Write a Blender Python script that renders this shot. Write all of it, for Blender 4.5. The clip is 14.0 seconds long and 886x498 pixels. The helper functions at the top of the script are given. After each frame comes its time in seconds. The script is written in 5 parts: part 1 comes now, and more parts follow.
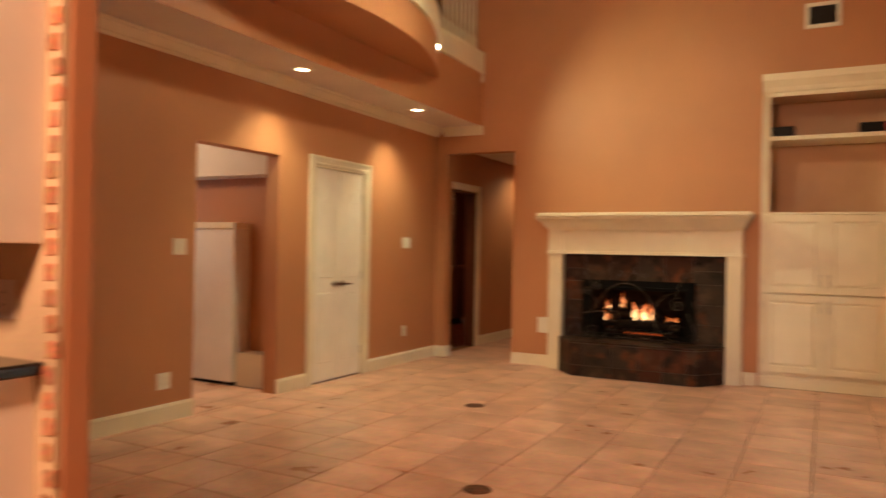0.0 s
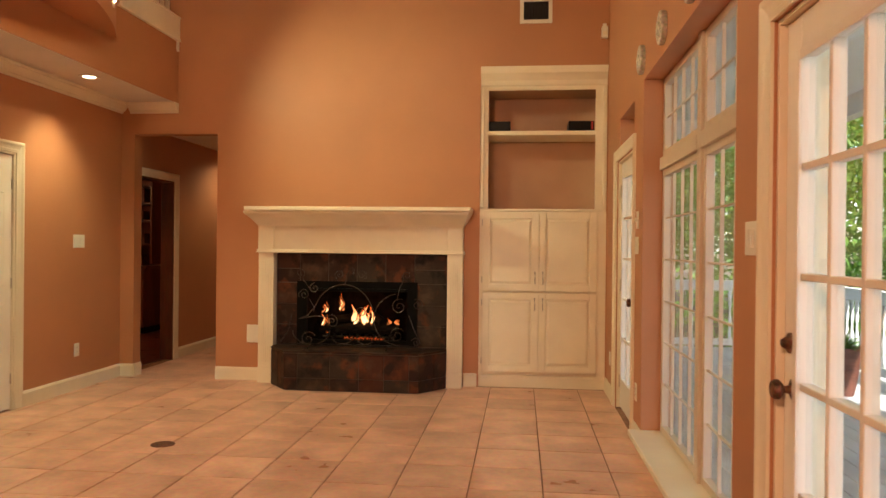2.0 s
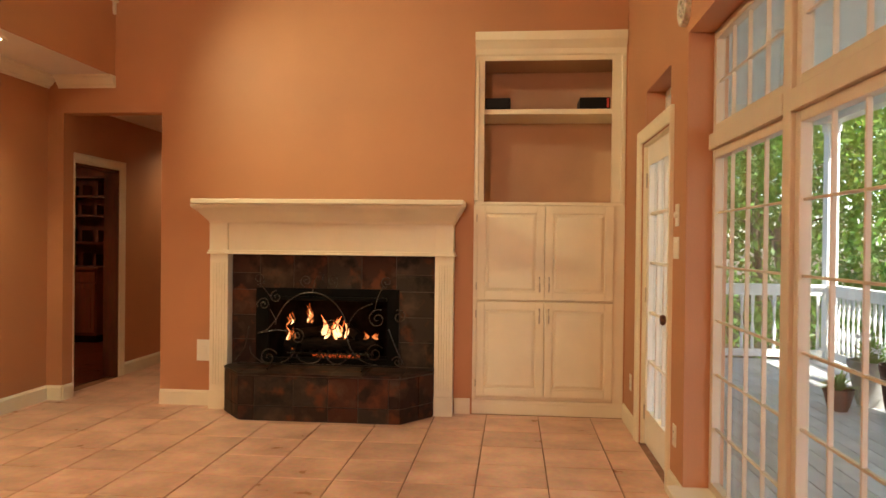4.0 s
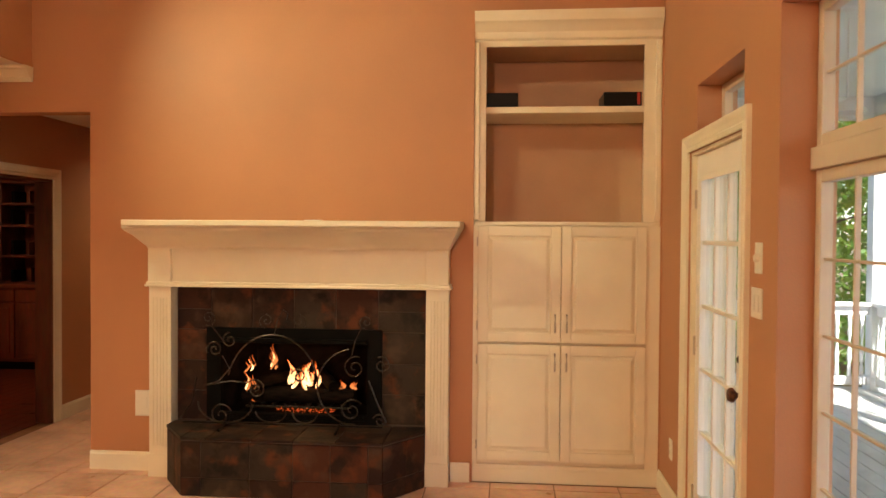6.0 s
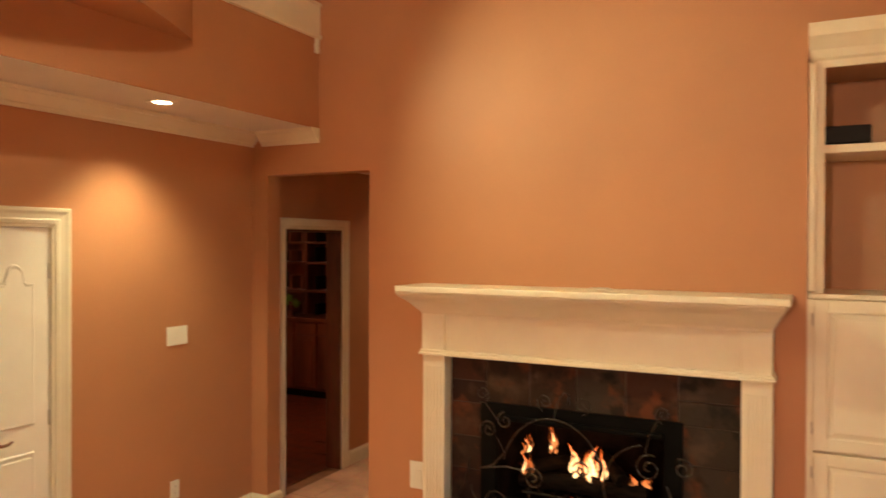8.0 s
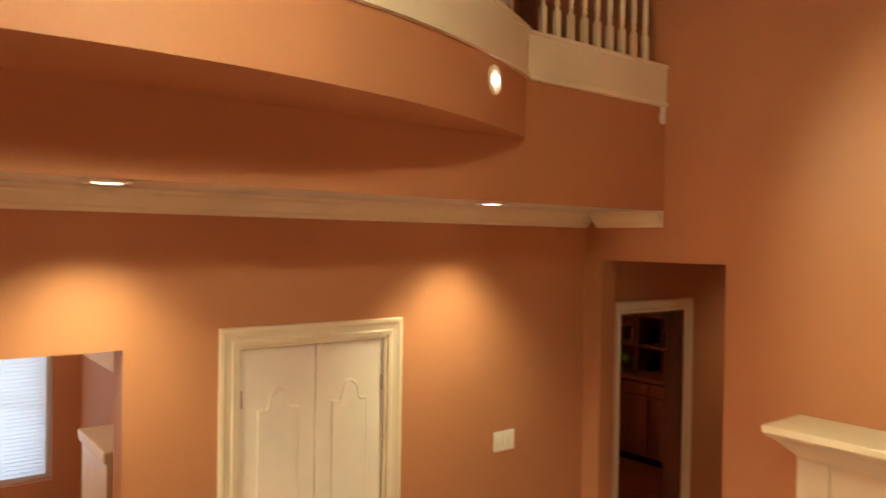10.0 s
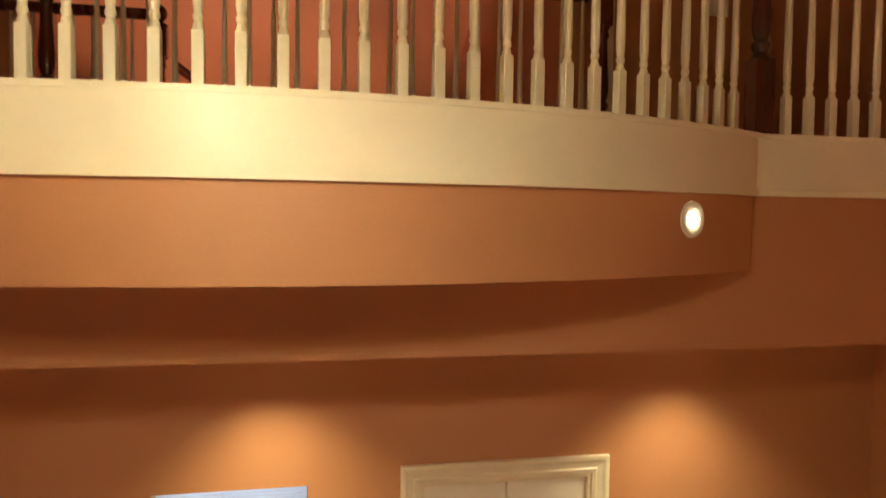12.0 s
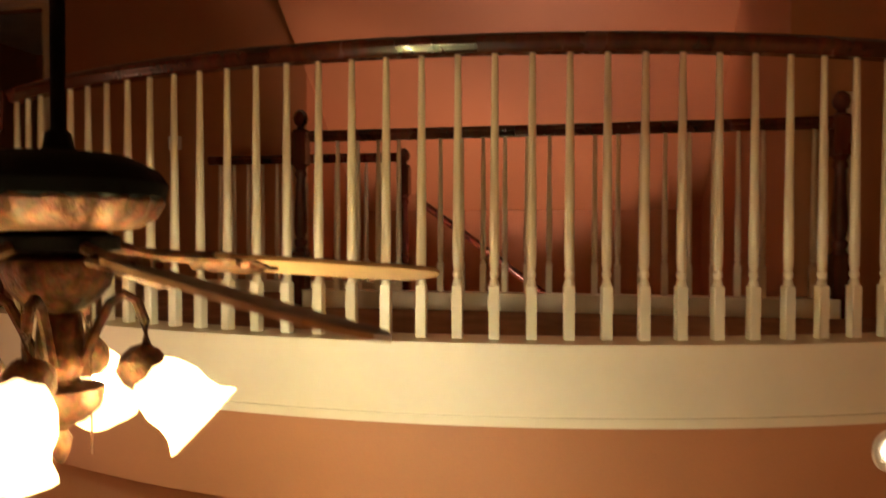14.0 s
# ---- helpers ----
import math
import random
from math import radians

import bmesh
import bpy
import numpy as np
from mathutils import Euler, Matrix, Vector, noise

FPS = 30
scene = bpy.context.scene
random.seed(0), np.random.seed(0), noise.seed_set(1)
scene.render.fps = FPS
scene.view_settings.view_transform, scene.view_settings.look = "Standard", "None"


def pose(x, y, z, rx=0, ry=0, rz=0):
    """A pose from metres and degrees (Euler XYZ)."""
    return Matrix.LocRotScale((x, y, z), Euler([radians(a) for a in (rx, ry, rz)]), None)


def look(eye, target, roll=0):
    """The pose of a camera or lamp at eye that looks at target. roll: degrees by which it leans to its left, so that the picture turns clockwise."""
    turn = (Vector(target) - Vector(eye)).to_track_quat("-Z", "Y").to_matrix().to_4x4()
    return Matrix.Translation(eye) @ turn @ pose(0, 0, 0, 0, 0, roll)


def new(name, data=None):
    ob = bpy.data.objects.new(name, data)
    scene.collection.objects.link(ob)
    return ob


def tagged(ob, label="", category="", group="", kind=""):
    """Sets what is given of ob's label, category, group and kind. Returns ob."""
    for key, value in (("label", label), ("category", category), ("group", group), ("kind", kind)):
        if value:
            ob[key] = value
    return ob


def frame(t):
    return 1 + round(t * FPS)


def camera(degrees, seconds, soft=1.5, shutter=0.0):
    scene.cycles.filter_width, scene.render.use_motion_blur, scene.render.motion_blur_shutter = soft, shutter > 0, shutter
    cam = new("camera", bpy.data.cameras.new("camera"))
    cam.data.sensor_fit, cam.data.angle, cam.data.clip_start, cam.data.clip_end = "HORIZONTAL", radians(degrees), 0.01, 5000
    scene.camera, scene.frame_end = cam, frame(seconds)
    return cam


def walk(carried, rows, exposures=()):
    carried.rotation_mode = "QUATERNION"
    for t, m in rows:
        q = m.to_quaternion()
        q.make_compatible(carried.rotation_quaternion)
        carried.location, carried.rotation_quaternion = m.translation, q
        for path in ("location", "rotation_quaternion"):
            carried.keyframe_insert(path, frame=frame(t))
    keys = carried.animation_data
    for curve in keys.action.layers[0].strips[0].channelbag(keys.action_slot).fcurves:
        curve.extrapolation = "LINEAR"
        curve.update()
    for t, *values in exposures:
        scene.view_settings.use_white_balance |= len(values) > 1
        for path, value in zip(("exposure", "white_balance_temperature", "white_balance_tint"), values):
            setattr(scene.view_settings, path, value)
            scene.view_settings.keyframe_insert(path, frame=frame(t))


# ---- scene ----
cam = camera(62.4, 14.0, soft=1.5, shutter=0.5)
PATH = [
    (0, (3.174, -7.744, 1.250), (2.243, -5.974, 1.257), 1.1),
    (0.5, (3.090, -7.548, 1.298), (2.552, -5.622, 1.298), 0.7),
    (1, (3.055, -7.346, 1.308), (2.771, -5.366, 1.308), 0.6),
    (1.5, (3.020, -7.144, 1.314), (2.799, -5.157, 1.311), 0.6),
    (2, (2.983, -6.934, 1.317), (2.771, -4.946, 1.313), 0.6),
    (2.2, (2.968, -6.845, 1.318), (2.758, -4.856, 1.314), 0.6),
    (4.5, (2.886, -5.509, 1.390), (2.700, -3.518, 1.372), 0.6),
    (5, (2.860, -5.219, 1.452), (2.679, -3.227, 1.430), 0.5),
    (5.5, (2.836, -4.945, 1.530), (2.662, -2.952, 1.500), 0.4),
    (6, (2.815, -4.715, 1.600), (2.637, -2.723, 1.562), 0.4),
    (6.5, (2.780, -4.552, 1.655), (2.498, -2.572, 1.618), 0.3),
    (7, (2.732, -4.390, 1.727), (2.243, -2.451, 1.694), 0.2),
    (7.5, (2.684, -4.228, 1.828), (1.977, -2.357, 1.794), 0.1),
    (8, (2.632, -4.080, 1.935), (1.722, -2.299, 1.919), 0.2),
    (8.5, (2.593, -3.963, 2.065), (1.481, -2.301, 2.051), 0.4),
    (9, (2.493, -3.897, 2.227), (1.21, -2.363, 2.202), 0.4),
    (9.2, (2.417, -3.876, 2.304), (1.079, -2.39, 2.27), 0.6),
    (11.3, (2.080, -3.180, 2.970), (0.212, -2.490, 2.898), 1.0),
    (11.5, (2.103, -3.118, 3.083), (0.205, -2.504, 2.976), 1.0),
    (12, (2.166, -2.943, 3.237), (0.214, -2.526, 3.140), 0.8),
    (12.5, (2.229, -2.77, 3.354), (0.243, -2.537, 3.298), 0.2),
    (13, (2.245, -2.598, 3.557), (0.245, -2.568, 3.486), 0.3),
    (13.5, (2.273, -2.49, 3.738), (0.283, -2.694, 3.668), 0.2),
    (14, (2.261, -2.429, 3.89), (0.302, -2.831, 3.849), 0.1),
]
walk(cam, [(t, look(eye, target, roll)) for t, eye, target, roll in PATH], exposures=((0.0, 1.58), (2.0, 1.60), (5.0, 1.68), (7.0, 1.78), (9.2, 1.75), (11.5, 1.25), (14.0, 1.10)))

# ---- light ----
world = bpy.data.worlds.new("sky")
scene.world = world
world.use_nodes = True
_bg = world.node_tree.nodes["Background"]
_sky = world.node_tree.nodes.new("ShaderNodeTexSky")
_sky.sky_type = "NISHITA"
_sky.sun_disc = False
_sky.sun_elevation = radians(50)
_sky.sun_rotation = radians(160)
world.node_tree.links.new(_sky.outputs[0], _bg.inputs[0])
_bg.inputs[1].default_value = 0.15

WARM = (1.0, 0.71, 0.44)


def lamp(name, kind, at, power, color=WARM, target=None, size=0.05, spot=80, blend=0.6):
    d = bpy.data.lights.new(name, kind)
    d.energy, d.color = power, color
    ob = new(name, d)
    if kind == "SPOT":
        d.spot_size, d.spot_blend, d.shadow_soft_size = radians(spot), blend, size
    elif kind == "POINT":
        d.shadow_soft_size = size
    ob.matrix_world = look(at, target) if target else pose(*at)
    return ob


_sun = bpy.data.lights.new("sun", "SUN")
_sun.energy, _sun.angle, _sun.color = 4.5, radians(0.6), (1.0, 0.94, 0.84)
_so = new("sun", _sun)
_so.matrix_world = look((17.2, -30, 38), (6, 0, 0))

lamp("bow_spot_lamp", "SPOT", (-0.165, -1.475, 3.215), 58, color=(1.0, 0.92, 0.52), target=(4.5, -0.5, 1.2), size=0.03, spot=126, blend=1.0)
lamp("soffit_lamp_near_hall", "SPOT", (-0.63, -1.15, 2.69), 30, color=(1.0, 0.88, 0.50), target=(-0.66, -1.15, 0), size=0.05, spot=108, blend=1.0)
lamp("soffit_lamp_near_opening", "SPOT", (-0.65, -3.0, 2.69), 30, color=(1.0, 0.88, 0.50), target=(-0.68, -3.0, 0), size=0.05, spot=108, blend=1.0)
lamp("hall_lamp", "SPOT", (-0.55, 2.35, 2.50), 9.5, color=(1.0, 0.80, 0.45), target=(-0.60, 2.30, 0), size=0.04, spot=150, blend=0.8)
# added reddish fill so the dim study and its plant can be made out
lamp("study_fill", "POINT", (-3.2, 1.6, 2.2), 7, color=(1.0, 0.5, 0.25), size=0.1)
lamp("fire_lamp", "POINT", (1.35, 0.10, 0.70), 0.16, color=(1.0, 0.42, 0.1), size=0.08)
# added fill from the unseen kitchen end, brightens floor and right wall
lamp("kitchen_fill", "SPOT", (1.9, -8.9, 2.75), 185, color=(1.0, 0.53, 0.31), target=(1.4, -4.5, 0), size=0.15, spot=116, blend=1.0)
# added spot without a fixture, aimed up to brighten the stairwell slope
lamp("stairwell_fill", "SPOT", (-2.6, -3.1, 2.95), 80, color=(1.0, 0.56, 0.40), target=(-3.7, -3.1, 5.0), size=0.22, spot=86, blend=0.3)
# warm fill added to lift the side room, no fixture belongs to it
lamp("side_room_fill", "POINT", (-2.2, -3.9, 2.25), 7, size=0.1)


_wl = bpy.data.lights.new("side_window_daylight", "AREA")
_wl.shape, _wl.size, _wl.size_y, _wl.energy, _wl.color = "RECTANGLE", 1.1, 1.05, 2.5, (0.82, 0.91, 1.0)
_wo = new("side_window_daylight", _wl)
_wo.matrix_world = look((-3.45, -3.3, 1.45), (-2.0, -3.3, 1.45))


# ---- materials ----
def rgb(c):
    return (c[0], c[1], c[2], 1.0)


def mat(name, base, rough=0.5, metal=0.0, vary=0.12, scale=3.0, fine=60.0, bump=0.1, dark=None, spec=0.5, coat=0.0,
        stretch=(1, 1, 1), random_tone=0.0, wear=0.0):
    """A painted or natural surface: broad and fine variation of tone, roughness and relief."""
    m = bpy.data.materials.new(name)
    m.use_nodes = True
    n, l = m.node_tree.nodes, m.node_tree.links
    b = n["Principled BSDF"]
    b.inputs["Metallic"].default_value = metal
    b.inputs["Specular IOR Level"].default_value = spec
    b.inputs["Coat Weight"].default_value = coat
    co = n.new("ShaderNodeTexCoord")
    mp = n.new("ShaderNodeMapping")
    mp.inputs["Scale"].default_value = stretch
    src = co.outputs["Object"]
    if random_tone:
        info = n.new("ShaderNodeObjectInfo")
        comb = n.new("ShaderNodeCombineXYZ")
        mul = n.new("ShaderNodeMath")
        mul.operation = "MULTIPLY"
        mul.inputs[1].default_value = 37.0
        l.new(info.outputs["Random"], mul.inputs[0])
        for i in range(3):
            l.new(mul.outputs[0], comb.inputs[i])
        add = n.new("ShaderNodeVectorMath")
        l.new(src, add.inputs[0])
        l.new(comb.outputs[0], add.inputs[1])
        src = add.outputs[0]
    l.new(src, mp.inputs[0])
    broad = n.new("ShaderNodeTexNoise")
    broad.inputs["Scale"].default_value, broad.inputs["Detail"].default_value = scale, 6
    grain = n.new("ShaderNodeTexNoise")
    grain.inputs["Scale"].default_value, grain.inputs["Detail"].default_value = fine, 3
    l.new(mp.outputs[0], broad.inputs["Vector"])
    l.new(mp.outputs[0], grain.inputs["Vector"])
    ramp = n.new("ShaderNodeValToRGB")
    dk = dark or tuple(c * (1 - 2 * vary) for c in base)
    ramp.color_ramp.elements[0].color = rgb(dk)
    ramp.color_ramp.elements[0].position = 0.32
    ramp.color_ramp.elements[1].color = rgb(tuple(min(1, c * (1 + vary * 0.6)) for c in base))
    ramp.color_ramp.elements[1].position = 0.68
    l.new(broad.outputs[0], ramp.inputs[0])
    mix = n.new("ShaderNodeMix")
    mix.data_type, mix.blend_type = "RGBA", "OVERLAY"
    mix.inputs["Factor"].default_value = min(1.0, vary * 1.5 + wear)
    l.new(ramp.outputs[0], mix.inputs["A"])
    l.new(grain.outputs["Color"], mix.inputs["B"])
    hue = n.new("ShaderNodeHueSaturation")
    hue.inputs["Saturation"].default_value = 1.0
    l.new(mix.outputs["Result"], hue.inputs["Color"])
    if random_tone:
        rng = n.new("ShaderNodeMapRange")
        rng.inputs["To Min"].default_value, rng.inputs["To Max"].default_value = 1 - random_tone, 1 + random_tone
        l.new(info.outputs["Random"], rng.inputs[0])
        l.new(rng.outputs[0], hue.inputs["Value"])
    l.new(hue.outputs[0], b.inputs["Base Color"])
    rr = n.new("ShaderNodeMapRange")
    rr.inputs["To Min"].default_value, rr.inputs["To Max"].default_value = max(0.02, rough - 0.07), min(1, rough + 0.07)
    l.new(broad.outputs[0], rr.inputs[0])
    l.new(rr.outputs[0], b.inputs["Roughness"])
    bp = n.new("ShaderNodeBump")
    bp.inputs["Strength"].default_value, bp.inputs["Distance"].default_value = bump, 0.004
    l.new(grain.outputs[0], bp.inputs["Height"])
    l.new(bp.outputs[0], b.inputs["Normal"])
    return m


def glow(name, color, strength):
    m = bpy.data.materials.new(name)
    m.use_nodes = True
    b = m.node_tree.nodes["Principled BSDF"]
    b.inputs["Base Color"].default_value = rgb(color)
    b.inputs["Emission Color"].default_value = rgb(color)
    b.inputs["Emission Strength"].default_value = strength
    return m


def glass(name, tint=(0.97, 0.98, 0.97)):
    m = bpy.data.materials.new(name)
    m.use_nodes = True
    n, l = m.node_tree.nodes, m.node_tree.links
    n.remove(n["Principled BSDF"])
    tr, gl, mx = n.new("ShaderNodeBsdfTransparent"), n.new("ShaderNodeBsdfGlossy"), n.new("ShaderNodeMixShader")
    lw, pw, sc = n.new("ShaderNodeLayerWeight"), n.new("ShaderNodeMath"), n.new("ShaderNodeMath")
    lw.inputs[0].default_value = 0.5
    pw.operation, sc.operation = "POWER", "MULTIPLY_ADD"
    pw.inputs[1].default_value = 4.5
    sc.inputs[1].default_value, sc.inputs[2].default_value = 0.55, 0.035
    l.new(lw.outputs["Facing"], pw.inputs[0])
    l.new(pw.outputs[0], sc.inputs[0])
    tr.inputs[0].default_value = rgb(tint)
    gl.inputs["Roughness"].default_value = 0.01
    l.new(sc.outputs[0], mx.inputs[0])
    l.new(tr.outputs[0], mx.inputs[1])
    l.new(gl.outputs[0], mx.inputs[2])
    l.new(mx.outputs[0], n["Material Output"].inputs[0])
    return m


M_WALL = mat("orange_tan_wall_paint", (0.505, 0.226, 0.107), 0.55, vary=0.05, scale=1.3, fine=140, bump=0.16)
M_CEIL = mat("cream_ceiling_paint", (0.76, 0.70, 0.62), 0.7, vary=0.04, scale=2, fine=120, bump=0.15)
M_WHITE = mat("cream_white_trim_paint", (0.83, 0.74, 0.56), 0.38, vary=0.04, scale=3, fine=40, bump=0.05)
M_DOOR = mat("white_door_paint", (0.88, 0.83, 0.73), 0.36, vary=0.03, scale=4, fine=50, bump=0.05)
M_TILE = mat("beige_ceramic_tile", (0.70, 0.435, 0.315), 0.30, vary=0.22, scale=3.2, fine=30, bump=0.06, dark=(0.50, 0.262, 0.172), random_tone=0.09)
M_GROUT = mat("brown_grout", (0.36, 0.19, 0.12), 0.85, vary=0.2, scale=8, fine=90, bump=0.3)
M_SLATE = mat("rust_slate_tile", (0.095, 0.028, 0.014), 0.58, vary=0.45, scale=6, fine=45, bump=0.6, dark=(0.009, 0.006, 0.005), random_tone=0.65, wear=0.2, spec=0.18)
# each slate takes a ground tone of its own, with pale and rusty clouds over it
_t = M_SLATE.node_tree
_inf, _pal = _t.nodes.new("ShaderNodeObjectInfo"), _t.nodes.new("ShaderNodeValToRGB")
_pal.color_ramp.interpolation = "CONSTANT"
_pal.color_ramp.elements[0].color = rgb((0.050, 0.019, 0.011))
_pal.color_ramp.elements[1].position = 0.22
_pal.color_ramp.elements[1].color = rgb((0.022, 0.009, 0.007))
for _p, _c in ((0.40, (0.034, 0.023, 0.016)), (0.58, (0.062, 0.020, 0.011)), (0.76, (0.028, 0.014, 0.009)), (0.90, (0.040, 0.027, 0.019))):
    _e = _pal.color_ramp.elements.new(_p)
    _e.color = rgb(_c)
_t.links.new(_inf.outputs["Random"], _pal.inputs[0])
_co = _t.nodes.new("ShaderNodeTexCoord")
_last = _pal.outputs[0]
for _sc, _lo, _hi, _c, _k in ((5.0, 0.54, 0.68, (0.105, 0.062, 0.038), 0.6), (8.0, 0.55, 0.68, (0.135, 0.040, 0.016), 0.75), (6.5, 0.54, 0.64, (0.008, 0.006, 0.005), 0.85)):
    _ns, _mr, _mx, _of = _t.nodes.new("ShaderNodeTexNoise"), _t.nodes.new("ShaderNodeMapRange"), _t.nodes.new("ShaderNodeMix"), _t.nodes.new("ShaderNodeVectorMath")
    _of.inputs[1].default_value = (_sc * 3, _sc, -_sc)
    _t.links.new(_co.outputs["Object"], _of.inputs[0])
    _t.links.new(_of.outputs[0], _ns.inputs["Vector"])
    _ns.inputs["Scale"].default_value, _ns.inputs["Detail"].default_value = _sc, 7
    _mr.inputs["From Min"].default_value, _mr.inputs["From Max"].default_value, _mr.inputs["To Max"].default_value = _lo, _hi, _k
    _t.links.new(_ns.outputs[0], _mr.inputs[0])
    _mx.data_type = "RGBA"
    _t.links.new(_mr.outputs[0], _mx.inputs["Factor"])
    _t.links.new(_last, _mx.inputs["A"])
    _mx.inputs["B"].default_value = rgb(_c)
    _last = _mx.outputs["Result"]
_t.links.new(_last, _t.nodes["Principled BSDF"].inputs["Base Color"])
M_SGROUT = mat("slate_grout", (0.10, 0.072, 0.052), 0.8, vary=0.2, bump=0.3)
M_BLACK = mat("soot_black_metal", (0.004, 0.0036, 0.0032), 0.65, spec=0.08, vary=0.3, scale=9, bump=0.2)
M_SOOT = mat("sooty_firebrick", (0.016, 0.009, 0.007), 0.9, spec=0.1, vary=0.4, scale=8, bump=0.4)
M_IRON = mat("wrought_iron", (0.03, 0.024, 0.02), 0.42, metal=0.8, vary=0.3, scale=20, bump=0.3)
M_SCROLL = mat("burnished_iron", (0.085, 0.065, 0.052), 0.38, metal=0.9, vary=0.3, scale=20, bump=0.3)
M_LOG = mat("charred_log", (0.012, 0.007, 0.005), 0.9, spec=0.1, vary=0.45, scale=12, fine=70, bump=0.8, stretch=(1, 1, 4))
M_BRONZE = mat("aged_bronze", (0.17, 0.07, 0.036), 0.5, metal=0.7, vary=0.5, scale=40, fine=90, bump=0.9, dark=(0.05, 0.025, 0.016))
M_STEELY = mat("brushed_nickel", (0.55, 0.47, 0.38), 0.35, metal=0.9, vary=0.1, bump=0.05)
M_PLATE = mat("almond_plastic", (0.80, 0.76, 0.66), 0.42, vary=0.02, bump=0.02)
M_GRILLE = mat("dark_gap_fill", (0.02, 0.018, 0.017), 0.7, vary=0.2)
M_WOOD = mat("dark_cherry_wood", (0.10, 0.022, 0.011), 0.26, vary=0.4, scale=5, fine=40, bump=0.08, stretch=(1, 1, 0.15), coat=0.3)
M_STUDY = mat("red_brown_cabinet_wood", (0.17, 0.055, 0.028), 0.4, vary=0.35, scale=4, fine=40, bump=0.1, stretch=(1, 1, 0.2))
M_PLANK = mat("cherry_floor_plank", (0.20, 0.055, 0.03), 0.3, vary=0.35, scale=3, fine=40, bump=0.1, stretch=(0.3, 3, 1), random_tone=0.15)
M_CARPET = mat("tan_carpet", (0.42, 0.25, 0.16), 0.95, vary=0.15, scale=4, fine=300, bump=0.8)
M_BLADE = mat("maple_fan_blade", (0.52, 0.33, 0.17), 0.4, vary=0.14, scale=2, fine=25, bump=0.05, stretch=(1, 8, 8))
M_GREY = mat("grey_blade_top", (0.20, 0.17, 0.15), 0.45, vary=0.14)
M_PLASTIC = mat("black_plastic", (0.005, 0.005, 0.005), 0.4, spec=0.15, vary=0.1)
M_RED = mat("red_plastic", (0.45, 0.03, 0.02), 0.4, vary=0.1)
M_COUNTER = mat("black_granite", (0.02, 0.017, 0.016), 0.12, vary=0.5, scale=60, fine=200, bump=0.02)
M_BRICK = mat("red_brick", (0.38, 0.125, 0.065), 0.85, vary=0.4, scale=18, bump=0.5, dark=(0.5, 0.3, 0.17), random_tone=0.25)
M_MORTAR = mat("cream_mortar", (0.68, 0.53, 0.34), 0.9, vary=0.1, bump=0.4)
M_DECK = mat("grey_deck_paint", (0.56, 0.57, 0.58), 0.6, vary=0.14, scale=2, fine=40, bump=0.2, random_tone=0.06)
M_PORCH = mat("white_porch_paint", (0.80, 0.81, 0.82), 0.5, vary=0.04, bump=0.05)
M_PORCHCEIL = mat("pale_porch_ceiling", (0.74, 0.77, 0.80), 0.6, vary=0.04)
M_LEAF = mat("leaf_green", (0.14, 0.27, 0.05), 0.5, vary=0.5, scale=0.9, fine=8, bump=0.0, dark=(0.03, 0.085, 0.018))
# brighter, yellower copy of the leaf green: sunlight put into the colour
M_LEAF2 = mat("sun_tinted_leaf", (0.22, 0.34, 0.05), 0.5, vary=0.45, scale=0.8, fine=8, bump=0.0, dark=(0.07, 0.15, 0.03))
M_BARK = mat("grey_bark", (0.16, 0.12, 0.09), 0.9, vary=0.3, scale=6, fine=30, bump=0.9, stretch=(1, 1, 0.25))
M_GROUND = mat("leaf_litter", (0.16, 0.12, 0.07), 0.95, vary=0.35, scale=0.6, fine=20, bump=0.5)
M_POT = mat("grey_stone_pot", (0.42, 0.40, 0.37), 0.8, vary=0.2, scale=8, bump=0.4)
M_TERRA = mat("dark_terracotta", (0.16, 0.055, 0.035), 0.6, vary=0.25, scale=10, bump=0.2)
M_MEDAL = mat("cream_plaster_medallion", (0.62, 0.56, 0.46), 0.7, vary=0.2, scale=30, bump=0.6)
M_NICHE = mat("tan_niche_paint", (0.60, 0.36, 0.22), 0.55, vary=0.05, scale=2, fine=120, bump=0.12)
M_BLIND = mat("white_blind", (0.85, 0.87, 0.90), 0.5, vary=0.03)
_bt = M_BLIND.node_tree
_tl, _mx = _bt.nodes.new("ShaderNodeBsdfTranslucent"), _bt.nodes.new("ShaderNodeMixShader")
_tl.inputs[0].default_value = (0.92, 0.94, 0.97, 1)
_mx.inputs[0].default_value = 0.7
_bt.links.new(_bt.nodes["Principled BSDF"].outputs[0], _mx.inputs[1])
_bt.links.new(_tl.outputs[0], _mx.inputs[2])
_bt.links.new(_mx.outputs[0], _bt.nodes["Material Output"].inputs[0])
for _m in (M_LEAF, M_LEAF2):
    _t = _m.node_tree
    _tl, _mx = _t.nodes.new("ShaderNodeBsdfTranslucent"), _t.nodes.new("ShaderNodeMixShader")
    _tl.inputs[0].default_value = (0.30, 0.46, 0.08, 1)
    _mx.inputs[0].default_value = 0.4
    _t.links.new(_t.nodes["Principled BSDF"].outputs[0], _mx.inputs[1])
    _t.links.new(_tl.outputs[0], _mx.inputs[2])
    _t.links.new(_mx.outputs[0], _t.nodes["Material Output"].inputs[0])
# window frames in a darker tan than the cream trim
M_SASH = mat("tan_window_frame", (0.64, 0.52, 0.39), 0.4, vary=0.05, scale=3, fine=40, bump=0.05)
M_GLASS = glass("window_glass")
M_FLAME = glow("flame", (1.0, 0.30, 0.035), 0.42)
M_CORE = glow("flame_core", (1.0, 0.58, 0.24), 1.4)
